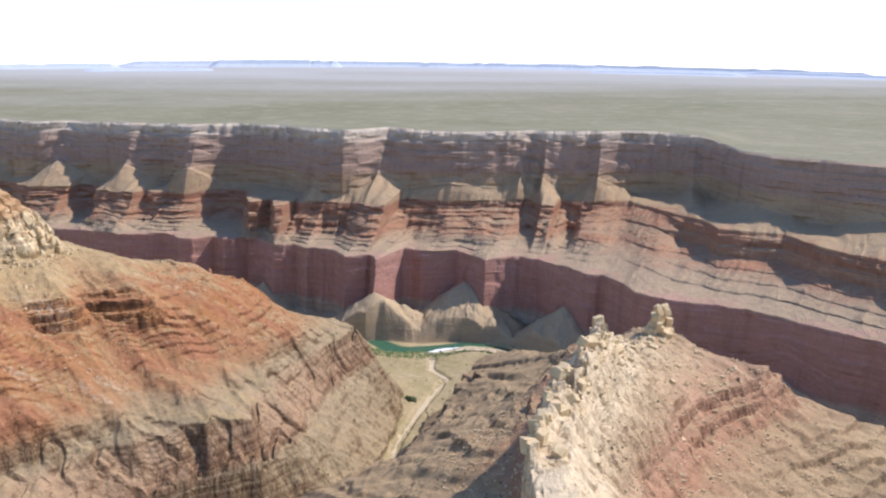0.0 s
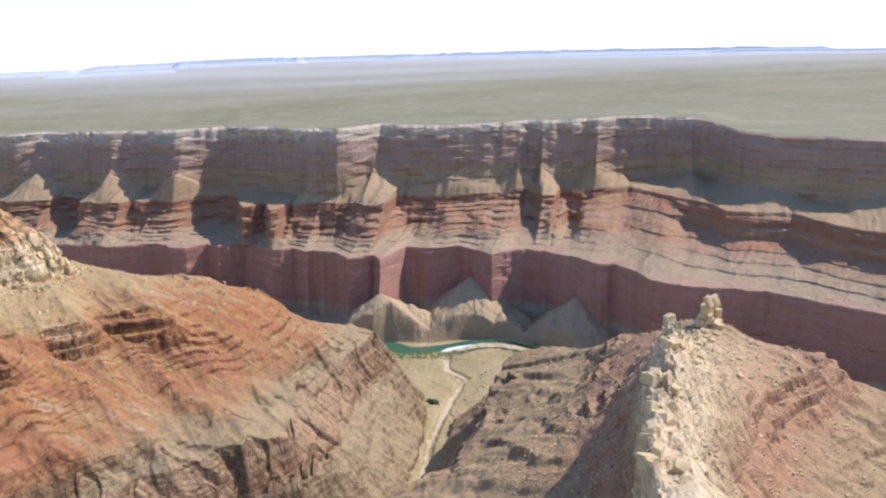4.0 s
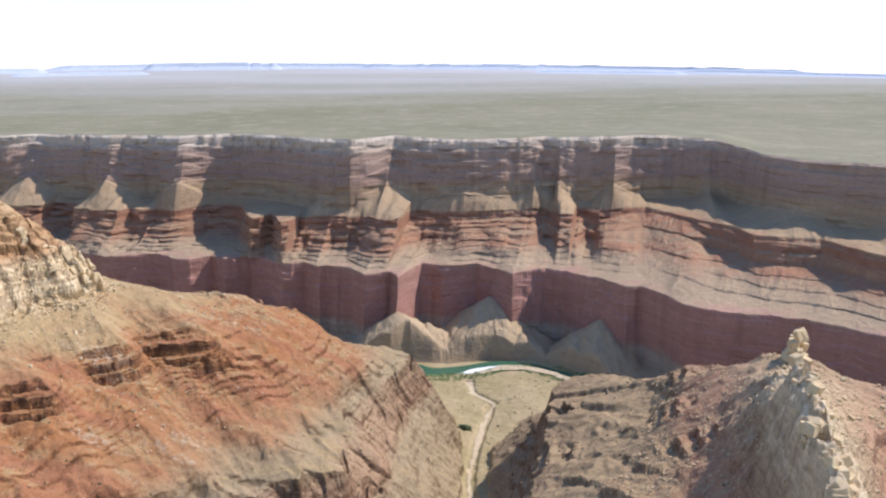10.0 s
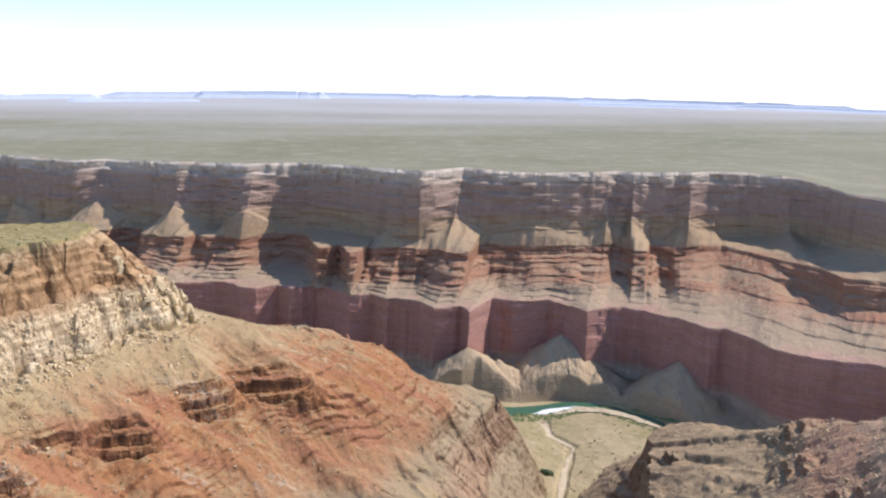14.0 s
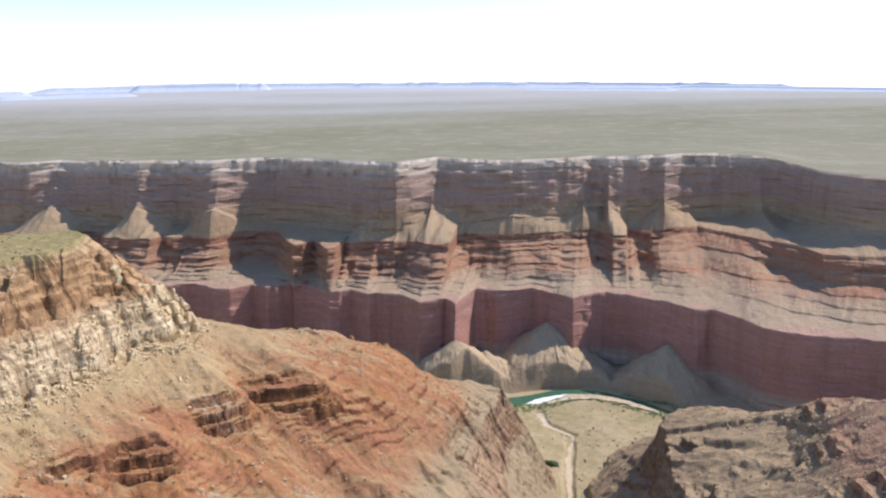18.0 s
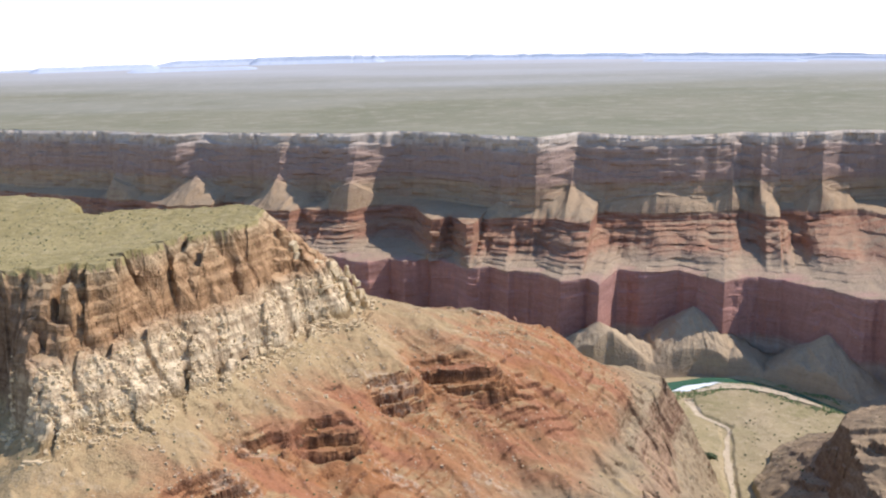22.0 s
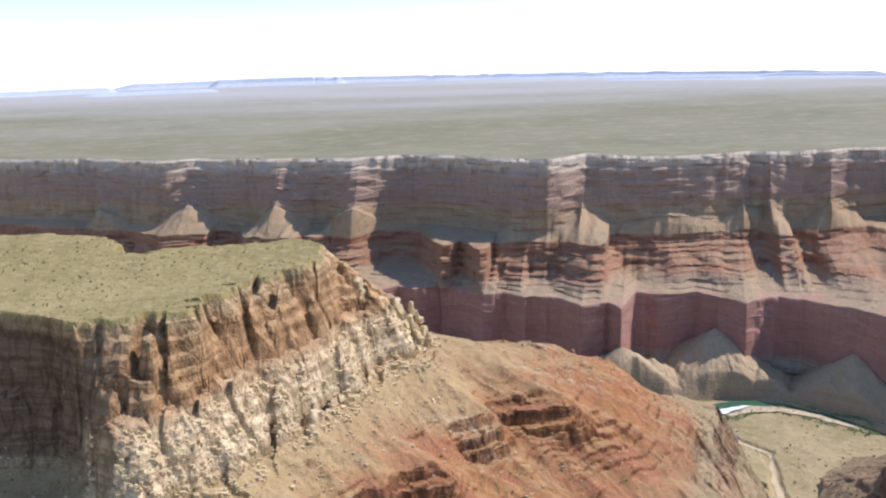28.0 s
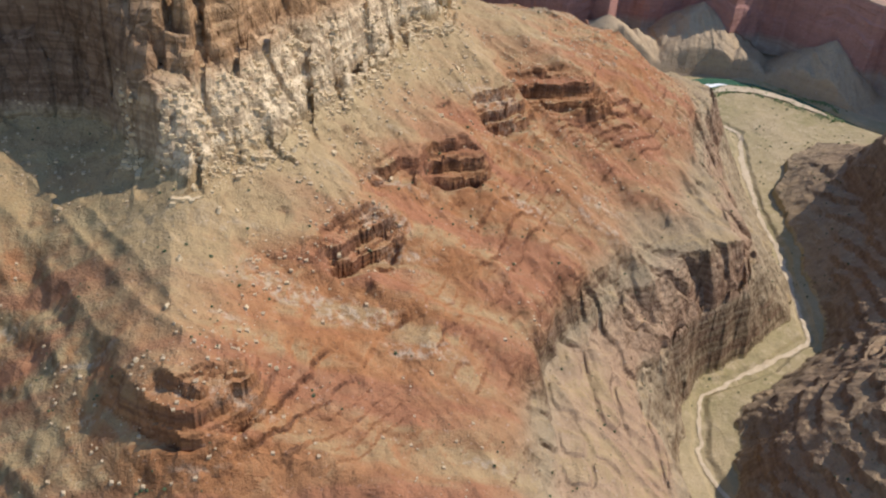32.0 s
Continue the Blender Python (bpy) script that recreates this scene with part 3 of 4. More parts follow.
    H = 206 + (rim_z[::3] - 206) * (1 - sstep(0, 350, D - dist[None])) + 72 * np.clip((D - 1500) / 3350, 0, 1) ** 1.5
    H = H + (-0.016 * Q[..., 0] - 5e-6 * Q[..., 0] ** 2) * sstep(1500, 4850, D)
    H = H + 0.6 * fbm(Q[..., 0], Q[..., 1], 60, 3, 4) * (t[:, None] > 0)
    V = np.concatenate([Q, H[..., None]], -1).reshape(-1, 3)
    V[: len(edge), 2] = Z[0][::3]
    tagged(sheet("plateau_ground", V, grid_faces(90, len(edge)), M_PLAIN), "flat olive desert plateau reaching the horizon, painted paler with haze far out", "ground", kind="structure")


far_wall()

# ---- the near slopes: nested contours of the plan, outermost first: height, outline ----
WEST = (
    (14, ((-170, 330), (-178, 385), (-162, 437), (-140, 457), (-108, 478), (-75, 500), (-58, 530), (-46, 600), (-36, 660), (-38, 710), (-70, 770), (-200, 800), (-950, 830),
          (-950, 100), (-560, 230), (-480, 215), (-390, 190), (-290, 190), (-190, 240))),
    (60, ((-210, 335), (-205, 400), (-196, 425), (-160, 456), (-118, 483), (-100, 522), (-90, 585), (-78, 630), (-58, 672), (-85, 705), (-160, 720), (-300, 735), (-950, 755),
          (-950, 180), (-560, 280), (-465, 262), (-390, 235), (-315, 240), (-240, 280))),
    (86, ((-262, 340), (-250, 396), (-224, 430), (-174, 466), (-126, 491), (-124, 530), (-114, 585), (-92, 630), (-75, 666), (-95, 690), (-160, 705), (-300, 720), (-950, 740),
          (-950, 200), (-560, 290), (-460, 275), (-390, 250), (-320, 258), (-265, 295))),
    (108, ((-290, 345), (-252, 420), (-196, 504), (-142, 560), (-126, 600), (-122, 640), (-150, 662), (-250, 685), (-340, 705), (-950, 725), (-950, 245), (-540, 325), (-475, 335), (-440, 300), (-390, 288), (-335, 300))),
    (127, ((-345, 340), (-308, 384), (-268, 455), (-218, 527), (-172, 556), (-152, 600), (-150, 645), (-250, 670), (-330, 692), (-950, 710), (-950, 270), (-520, 352), (-455, 362), (-425, 318), (-385, 312))),
    (138, ((-392, 321), (-369, 333), (-356, 352), (-343, 396), (-320, 413), (-308, 436), (-302, 461), (-277, 465), (-268, 488), (-272, 511), (-246, 520), (-242, 536), (-202, 540), (-180, 568), (-168, 600), (-166, 642), (-245, 656), (-320, 677), (-950, 700), (-950, 285), (-520, 368), (-450, 380), (-425, 345), (-404, 328))),
    (151, ((-392, 327), (-371, 339), (-378, 356), (-366, 386), (-346, 402), (-324, 420), (-327, 442), (-303, 467), (-281, 472), (-290, 496), (-275, 517), (-250, 527), (-254, 546), (-210, 549), (-206, 590), (-197, 634), (-245, 650), (-320, 668), (-950, 692), (-950, 300), (-520, 385), (-445, 396), (-418, 365), (-404, 336))),
    (178, ((-395, 400), (-366, 428), (-341, 472), (-314, 514), (-290, 560), (-284, 590), (-310, 625), (-400, 655), (-950, 680), (-950, 330), (-520, 404), (-490, 425), (-462, 452), (-430, 448), (-410, 420))),
    (205, ((-404, 420), (-385, 434), (-355, 470), (-330, 514), (-304, 560), (-300, 590), (-330, 618), (-420, 640), (-950, 665), (-950, 350), (-522, 418), (-494, 436), (-464, 462), (-430, 458), (-412, 432))),
    (239, ((-418, 446), (-399, 448), (-381, 456), (-368, 488), (-348, 523), (-334, 551), (-337, 580), (-352, 592), (-392, 588), (-424, 560), (-438, 562), (-464, 604), (-540, 634), (-950, 655), (-950, 380), (-526, 438), (-498, 450), (-466, 474), (-440, 462))),
)
EAST = (
    (14, ((-150, 60), (-165, 330), (-151, 395), (-136, 432), (-98, 456), (-64, 470), (-48, 500), (-32, 560), (-24, 600), (-10, 650), (20, 695), (60, 720), (110, 700), (180, 640), (280, 560), (400, 440), (420, 300), (400, 200), (380, 60))),
    (42, ((-130, 60), (-152, 330), (-138, 388), (-112, 412), (-84, 436), (-54, 458), (-34, 494), (2, 560), (16, 612), (36, 652), (75, 665), (120, 640), (180, 580), (270, 500), (350, 400), (350, 320), (330, 230), (300, 60))),
    (80, ((-110, 60), (-128, 320), (-108, 375), (-84, 398), (-56, 420), (-28, 450), (-4, 488), (11, 556), (27, 610), (58, 632), (85, 615), (125, 580), (190, 540), (270, 460), (300, 390), (275, 320), (235, 250), (220, 60))),
    (104, ((-40, 60), (-25, 330), (-2, 400), (32, 457), (64, 503), (80, 555), (100, 560), (140, 535), (200, 490), (255, 430), (245, 390), (200, 350), (160, 290), (150, 60))),
    (124, ((6, 60), (16, 250), (30, 335), (47, 415), (68, 475), (98, 528), (120, 522), (160, 490), (205, 440), (200, 416), (156, 382), (126, 348), (92, 290), (84, 60))),
    (139, ((18, 60), (26, 250), (42, 330), (62, 400), (84, 450), (97, 487), (115, 488), (150, 470), (193, 434), (187, 424), (148, 395), (119, 366), (84, 304), (75, 60))),
    (152, ((20, 60), (29, 250), (46, 325), (70, 395), (95, 440), (116, 470), (132, 474), (144, 458), (138, 425), (124, 392), (98, 345), (70, 285), (66, 60))),
    (170, ((21, 60), (30, 250), (50, 325), (74, 380), (92, 405), (98, 398), (92, 370), (72, 320), (56, 270), (54, 60))),
    (186, ((22, 60), (31, 250), (52, 320), (70, 358), (78, 362), (74, 340), (56, 300), (44, 255), (44, 60))),
)


# crags on the slopes: x, y, half length, half depth, turn
CRAGS = ((-384, 331, 17, 9, 18), (-333, 409, 16, 9, 36), (-290, 467, 15, 9, 10), (-261, 519, 17, 9, 18), (-226, 544, 23, 10, 4), (-318, 452, 9, 6, 20), (-206, 470, 12, 5, 30), (-160, 560, 12, 6, 25), (-128, 590, 12, 8, 60),
         (150, 398, 26, 9, 38), (186, 428, 16, 9, 36), (120, 368, 18, 9, 44), (62, 470, 16, 10, -50), (52, 418, 16, 10, -52), (90, 520, 16, 9, -40), (22, 560, 20, 10, -60), (4, 500, 20, 10, -62), (-60, 430, 24, 12, 45))


# the crest of the rocky ridge
CREST = ((27, 240), (33, 262), (45, 292), (58, 322), (68, 345), (80, 368), (94, 395), (108, 420), (120, 445))
# low debris ribs that run down the red slope from the crags
RIBS = (((-384, 402), (-340, 396), (-270, 384), (-205, 370)), ((-318, 425), (-250, 408), (-195, 396)), ((-300, 462), (-240, 440), (-195, 426)), ((-268, 500), (-215, 470), (-175, 452)),
        ((-240, 535), (-190, 505), (-150, 488)), ((-205, 545), (-165, 530), (-130, 520)), ((-372, 330), (-330, 318), (-270, 322)))


def cells(x, y, size, seed):
    """Blocks: a random value for the nearest block, and how far its edge is (0 at the joint)."""
    gx, gy = np.floor(x / size).astype(np.int64), np.floor(y / size).astype(np.int64)
    best, second, val = np.full(x.shape, 1e9), np.full(x.shape, 1e9), np.zeros(x.shape)
    for i in (-1, 0, 1):
        for j in (-1, 0, 1):
            cx, cy = gx + i, gy + j
            d = (x / size - cx - lattice(cx, cy, seed)) ** 2 + (y / size - cy - lattice(cx, cy, seed + 7)) ** 2
            near = d < best
            second = np.where(near, best, np.minimum(second, d))
            val = np.where(near, lattice(cx, cy, seed + 13), val)
            best = np.where(near, d, best)
    return val, np.sqrt(second) - np.sqrt(best)


def outline(poly, x, y):
    """Distance to a closed outline, and whether inside."""
    best, inside = np.full(x.shape, 1e9), np.zeros(x.shape, bool)
    for (ax, ay), (bx, by) in zip(poly, poly[1:] + poly[:1]):
        dx, dy = bx - ax, by - ay
        t = np.clip(((x - ax) * dx + (y - ay) * dy) / (dx * dx + dy * dy), 0, 1)
        best = np.minimum(best, (x - ax - t * dx) ** 2 + (y - ay - t * dy) ** 2)
        if dy:
            inside ^= ((ay > y) != (by > y)) & (x < ax + (y - ay) * dx / dy)
    return np.sqrt(best), inside


def contoured(levels, x, y):
    z = np.full(x.shape, -5.0)
    d_out, in_out = outline(levels[0][1], x, y)
    z = np.where(in_out, levels[0][0], z)
    for (za, _), (zb, poly) in zip(levels, levels[1:]):
        d, inside = outline(poly, x, y)
        f = d_out / (d_out + d + 1e-6)
        z = np.where(in_out & ~inside, za + (zb - za) * f, z)
        z = np.where(inside, zb, z)
        d_out, in_out = d, inside
    return z, d_out * in_out


CREEK = ((-150, 300), (-160, 372), (-164, 404), (-150, 444), (-98, 467), (-65, 485), (-57, 515), (-42, 574), (-38, 608), (-25, 663), (-14, 704), (4, 753), (-12, 784), (-12, 815))
RIVER = ((-260, 905), (-150, 895), (-75, 868), (-55, 842), (-10, 845), (25, 857), (60, 846), (95, 808), (118, 768), (170, 700), (260, 610), (400, 470))


def line_dist(line, x, y):
    best = np.full(x.shape, 1e9)
    for (ax, ay), (bx, by) in zip(line, line[1:]):
        dx, dy = bx - ax, by - ay
        t = np.clip(((x - ax) * dx + (y - ay) * dy) / (dx * dx + dy * dy), 0, 1)
        best = np.minimum(best, (x - ax - t * dx) ** 2 + (y - ay - t * dy) ** 2)
    return np.sqrt(best)


def terraces(z, step, sharp, x, y, seed):
    """Turns an even slope into ledges."""
    q = (z + 2.0 * fbm(x, y, 60, 2, seed)) / step
    f = np.floor(q)
    return z + step * (sstep(0.5 - sharp, 0.5 + sharp, q - f) - (q - f))


def height(x, y):
    wx = 5 * fbm(x, y, 34, 4, 41) + 2.0 * fbm(x, y, 7, 3, 43)
    wy = 5 * fbm(x, y, 34, 4, 42) + 2.0 * fbm(x, y, 7, 3, 44)
    west, core = contoured(WEST, x + wx, y + wy)
    # cliffs: deep clefts between columns
    v, e = cells(x + 0.8 * wx, y + 0.8 * wy, 11.0, 91)
    c = 6.5 * sstep(0.25, 0.75, ridged(x, y, 12, 1, 45)) + 6.0 * sstep(0.3, 0.8, ridged(x, y, 27, 1, 49)) + 3.0 * ridged(x, y, 40, 2, 46) + 3.0 * (v - 0.5) + 1.4 * fbm(x, y, 6, 3, 48)
    cx, cy = 0.5 * wx + 0.85 * c, 0.5 * wy - 0.5 * c
    high, core = contoured(WEST, x + cx, y + cy)
    tame, _ = contoured(WEST[6:], x + 0.5 * wx + 0.35 * cx, y + 0.5 * wy + 0.35 * cy)
    cream = sstep(174, 180, high) * (1 - sstep(200, 208, high))
    high = high + (np.maximum(tame, 151) - high) * cream * 0.7
    west = west + (high - west) * sstep(168, 178, high)
    face, _ = contoured(WEST[:4], x + 0.6 * wx + 0.3 * c, y + 0.6 * wy - 0.3 * c)
    west = np.where(west < 99, west + (face - west) * sstep(48, 58, face) * (1 - sstep(90, 99, face)), west)
    rise = 6 * np.exp(-((x + 520) / 90) ** 2 - ((y - 590) / 50) ** 2) - 0.03 * np.clip(core, 0, 200) + 1.5 * fbm(x, y, 50, 3, 47)
    west = west + rise * (west > 238)
    east, _ = contoured(EAST, x + 0.8 * wx + 0.12 * c, y + 0.8 * wy - 0.1 * c)
    z = np.maximum(west, east)
    kind = np.where(west >= east, 0, 1)
    creek = line_dist(CREEK, x + 0.6 * wx, y + 0.6 * wy)
    river = line_dist(RIVER, x, y)
    floor = 3 + 0.03 * np.clip(830 - y, 0, 500) + 0.08 * np.clip(creek - 4, 0, 90) + 2.4 * fbm(x, y, 40, 5, 51)
    floor = floor - 2.0 * (1 - sstep(2.5, 6, creek)) * (y < 815)
    north = sstep(4, 14, y - np.interp(x, [p[0] for p in RIVER], [p[1] for p in RIVER]))
    floor = floor - 9 * north
    kind = np.where(z > floor + 0.5, kind, 2)
    z = np.maximum(z, floor)
    slope = np.where(kind == 2, 0.0, 1.0)
    # ledges on the middle slopes, gullies down them, rough ground
    ledgy = sstep(100, 124, z) * (1 - sstep(152, 166, z)) * (kind == 0) * sstep(-405, -365, x) + 0.8 * sstep(50, 80, z) * (1 - sstep(150, 160, z)) * (kind == 1)
    some = sstep(-0.15, 0.25, fbm(x, y, 34, 2, 65)) * sstep(-0.45, 0.1, fbm(x, y, 11, 3, 66))
    z = z + ledgy * (terraces(z, 5.5, 0.1, x, y, 61) - z) * np.where(kind == 0, 0.04 + 0.36 * some, 0.12 * some)
    # beds that dip across the western face of the rocky ridge
    dip = 0.32 * (y - 500) - 0.12 * x
    z = z + 0.5 * (kind == 1) * sstep(22, 34, z) * (1 - sstep(112, 124, z)) * (terraces(z + dip, 8.0, 0.09, x, y, 75) - z - dip) * sstep(-0.5, 0.1, fbm(x, y, 22, 2, 76))
    z = z + 0.2 * sstep(62, 70, z) * (1 - sstep(95, 108, z)) * (terraces(z, 3.0, 0.2, x, y, 63) - z) * some
    z = z + 0.3 * (kind == 0) * sstep(112, 120, z) * (1 - sstep(150, 156, z)) * sstep(-405, -390, x) * (terraces(z, 2.6, 0.1, x, y, 77) - z) * sstep(-0.05, 0.25, fbm(x, y, 28, 3, 78))
    crag = np.zeros(x.shape)
    for ax, ay, ln, wd, tn in CRAGS:
        ca, sa = math.cos(radians(tn)), math.sin(radians(tn))
        u, w = (x - ax) * ca + (y - ay) * sa, -(x - ax) * sa + (y - ay) * ca
        crag = np.maximum(crag, sstep(1.25, 0.75, np.sqrt((u / ln) ** 2 + (w / wd) ** 2) + 0.25 * fbm(x, y, 9, 2, 67)))
    lift = terraces(z + 2 * fbm(x, y, 18, 2, 68), 7.5, 0.08, x, y, 69)
    crag = crag * np.where(kind == 0, sstep(129, 135, z) * (1 - sstep(152, 158, z)), 1)
    z = z + crag * (lift - z + 2.0 * (v - 0.5)) * 0.75
    z = z + crag * 0.8 * (terraces(z, 1.9, 0.12, x, y, 70) - z)
    gul = ridged(x + 0.85 * y + 5 * fbm(x, y, 26, 3, 73), (y - x) * 0.11, 36, 3, 71)
    z = z + 3.4 * gul * (1 - 0.8 * crag) * slope * sstep(16, 34, z) * (1 - sstep(160, 178, z)) * (1 - 0.6 * ledgy * some)
    rib = np.zeros(x.shape)
    for k, way in enumerate(RIBS):
        rib = np.maximum(rib, np.exp(-(line_dist(way, x + 0.9 * wx, y + 0.9 * wy) / (7 + 2 * (k % 3))) ** 2))
    z = z + 4.5 * rib * (kind == 0) * sstep(88, 100, z) * (1 - sstep(150, 166, z)) * (1 - crag)
    steep = sstep(176, 182, z) * (1 - sstep(234, 238, z)) * (kind == 0)
    z = z + steep * (terraces(z + 2 * v + 4 * fbm(x, y, 30, 3, 64), 6.5, 0.2, x, y, 62) - z - 2 * v - 4 * fbm(x, y, 30, 3, 64)) * (0.1 + 0.5 * sstep(-0.1, 0.35, fbm(x, y, 16, 3, 60)))
    # broken blocks: the cream band, the rubble crest and the ledges
    v2, e2 = cells(x, y, 2.8, 95)
    block = (2.0 * (v - 0.5) - 1.6 * (1 - sstep(0, 0.22, e))) + (0.7 * (v2 - 0.5) - 0.3 * (1 - sstep(0, 0.3, e2)))
    cream = sstep(177, 184, z) * (1 - sstep(204, 212, z)) * (kind == 0)
    crest = sstep(150, 162, z) * (kind == 1)
    z = z + block * (cream + 0.8 * crest + 0.12 * ledgy)
    z = z + (0.7 * fbm(x, y, 8, 3, 81) + 0.25 * (v2 - 0.5)) * (0.4 + 0.6 * slope) * (1 - 0.8 * steep)
    spine = line_dist(CREST, x + 0.5 * wx, y + 0.5 * wy)
    z = z + (1 - sstep(2.5, 6.5, spine)) * (1 - sstep(350, 392, y)) * (1.5 + 6.5 * v + 2.5 * (v2 - 0.5) + 2.0 * fbm(x, y, 9, 2, 82)) * (kind == 1)
    bank = sstep(9, 16, river)
    z = np.where(river < 16, z * bank + (1 - bank) * -2.5, z)
    return z, kind


def near_ground(x0, x1, y0, y1, step):
    nx, ny = int((x1 - x0) / step) + 1, int((y1 - y0) / step) + 1
    X, Y = np.meshgrid(np.linspace(x0, x1, nx), np.linspace(y0, y1, ny))
    Z, kind = height(X, Y)
    V = np.stack([X, Y, Z], -1).reshape(-1, 3)
    F = grid_faces(ny, nx)
    zc = Z.ravel()[F].mean(1)
    kc = kind.ravel()[F[:, 0]]
    return V, F, zc, kc


PATCHES = ((-560, -60, 255, 760, 0.85), (-60, 330, 180, 760, 1.2), (-900, -558, 255, 764, 4.0), (-900, 430, 0, 258, 5.0), (328, 430, 255, 764, 3.0), (-900, 430, 758, 935, 2.0))
mesa = tagged(new("mesa_ridge"), "flat-topped mesa with buff cliffs above red slopes", "mesa", kind="structure")
hog = tagged(new("rocky_ridge"), "sharp rocky ridge with a cream rubble crest", "ridge", kind="structure")
BANDS = ((mesa, 0, ((236.5, 999, "mesa_top", M_TOP, "olive grassy mesa top"), (205, 236.5, "buff_cliff", M_WEST, "columned buff cliff"),
                    (180, 205, "cream_band", M_WEST, "broken cream sandstone band"), (152, 180, "talus_slope", M_WEST, "tan rubble slope"),
                    (104, 152, "red_slope", M_WEST, "red ledged slope"), (85, 104, "grey_bench", M_WEST, "grey-tan bench"),
                    (60, 85, "red_cliff", M_WEST, "short sheer red cliff"), (-99, 60, "lower_slope", M_WEST, "tan lower slope"))),
         (hog, 1, ((152, 999, "rubble_crest", M_EAST, "cream rubble crest"), (126, 152, "red_rubble_slope", M_EAST, "red rubble slope"),
                   (84, 126, "tan_slope", M_EAST, "tan ledged slope"), (42, 84, "brown_cliff", M_EAST, "brown cliff"), (-99, 42, "lower_slope", M_EAST, "tan lower slope"))))
pieces = {}
for spot in PATCHES:
    V, F, Zc, Kc = near_ground(*spot)
    for owner, k, bands in BANDS:
        for band in bands:
            sel = (Kc == k) & (Zc >= band[0]) & (Zc < band[1])
            if sel.any():
                pieces.setdefault((k, band[2]), []).append((V, F[sel], band, owner))
    if (Kc == 2).any():
        pieces.setdefault((2, "valley_ground"), []).append((V, F[Kc == 2], None, None))
for (k, name), group in pieces.items():
    vs, fs, n = [], [], 0
    for v, f, band, owner in group:
        used, back = np.unique(f, return_inverse=True)
        vs.append(v[used])
        fs.append(back.reshape(f.shape) + n)
        n += len(used)
    v, f = np.concatenate(vs), np.concatenate(fs)
    if k == 2:
        tagged(sheet(name, v, f, M_FLOOR), "tan valley floor with scrub and a dry creek", "ground", kind="structure")
    else:
        sheet(name, v, f, group[0][2][3], group[0][3], group[0][2][4])

# the low ground far round, so that the place is closed
bm = bmesh.new()
bmesh.ops.create_circle(bm, cap_ends=True, segments=96, radius=4850)
bmesh.ops.translate(bm, verts=bm.verts, vec=(0, 0, -8))
me = bpy.data.meshes.new("ground")
bm.to_mesh(me)
bm.free()
me.materials.append(M_FLOOR)
tagged(new("ground", me), "plain desert ground far below and behind", "ground", kind="structure")


def ribbon(name, line, half, z, material, smooth_n=120, wave=0.0, seed=1, parent=None, lift=None):
    """A flat strip along a line of the plan: half width by share of its length."""
    p = np.array(line, float)
    d = np.r_[0, np.cumsum(np.hypot(*np.diff(p, axis=0).T))]
    s = np.linspace(0, d[-1], smooth_n)
    c = np.stack([np.interp(s, d, p[:, 0]), np.interp(s, d, p[:, 1])], 1)
    k = np.ones(5) / 5
    c[2:-2] = np.stack([np.convolve(c[:, i], k, "valid") for i in (0, 1)], 1)
    t = np.gradient(c, axis=0)
    t /= np.linalg.norm(t, axis=1)[:, None]
    nrm = np.stack([-t[:, 1], t[:, 0]], 1)
    w = np.interp(np.linspace(0, 1, smooth_n), np.linspace(0, 1, len(half)), half)
    cross = np.linspace(-1, 1, 7)
    P = c[:, None] + nrm[:, None] * (w[:, None] * cross)[..., None]
    P = P + wave * np.stack([fbm(P[..., 0], P[..., 1], 9, 3, seed), fbm(P[..., 0], P[..., 1], 9, 3, seed + 1)], -1)
    Z = np.full(P.shape[:2], float(z)) if lift is None else height(P[..., 0], P[..., 1])[0] + lift
    V = np.concatenate([P, Z[..., None]], -1).reshape(-1, 3)
    return sheet(name, V, grid_faces(smooth_n, 7)[:, ::-1], material, parent)


river = tagged(ribbon("river_water", RIVER, (17,) * 12, 0.0, M_WATER), "green river at the foot of the canyon wall", "river", kind="structure")
ribbon("rapid_foam", ((-22, 838), (-8, 843), (12, 853), (30, 857), (44, 852)), (2, 7, 4, 2.5, 0.5), 0.25, M_FOAM, 40, 2.0, 5, river).name = "rapid_foam"
ribbon("rapid_foam", ((94, 802), (100, 791), (107, 776), (113, 760)), (0.5, 5, 6, 1.5), 0.25, M_FOAM, 40, 2.0, 6, river)
tagged(ribbon("dry_creek_bed", CREEK, (0.8, 1.0, 1.3, 1.0, 1.2, 1.8, 1.1, 2.2, 1.2, 1.8, 2.6, 1.3, 2.2, 4.5), 0, M_SAND, 320, 2.2, 8, None, 0.35), "pale dry creek bed winding down the side canyon", "creek bed", kind="structure")
tagged(ribbon("sandbar", ((0, 828), (22, 833), (43, 828), (65, 812), (81, 791), (91, 770)), (1.5, 4.5, 5, 4.5, 3.5, 1), 0, M_SAND, 60, 2.0, 9, None, 0.9), "cream sandbar on the inside of the river bend", "sandbar", kind="structure")

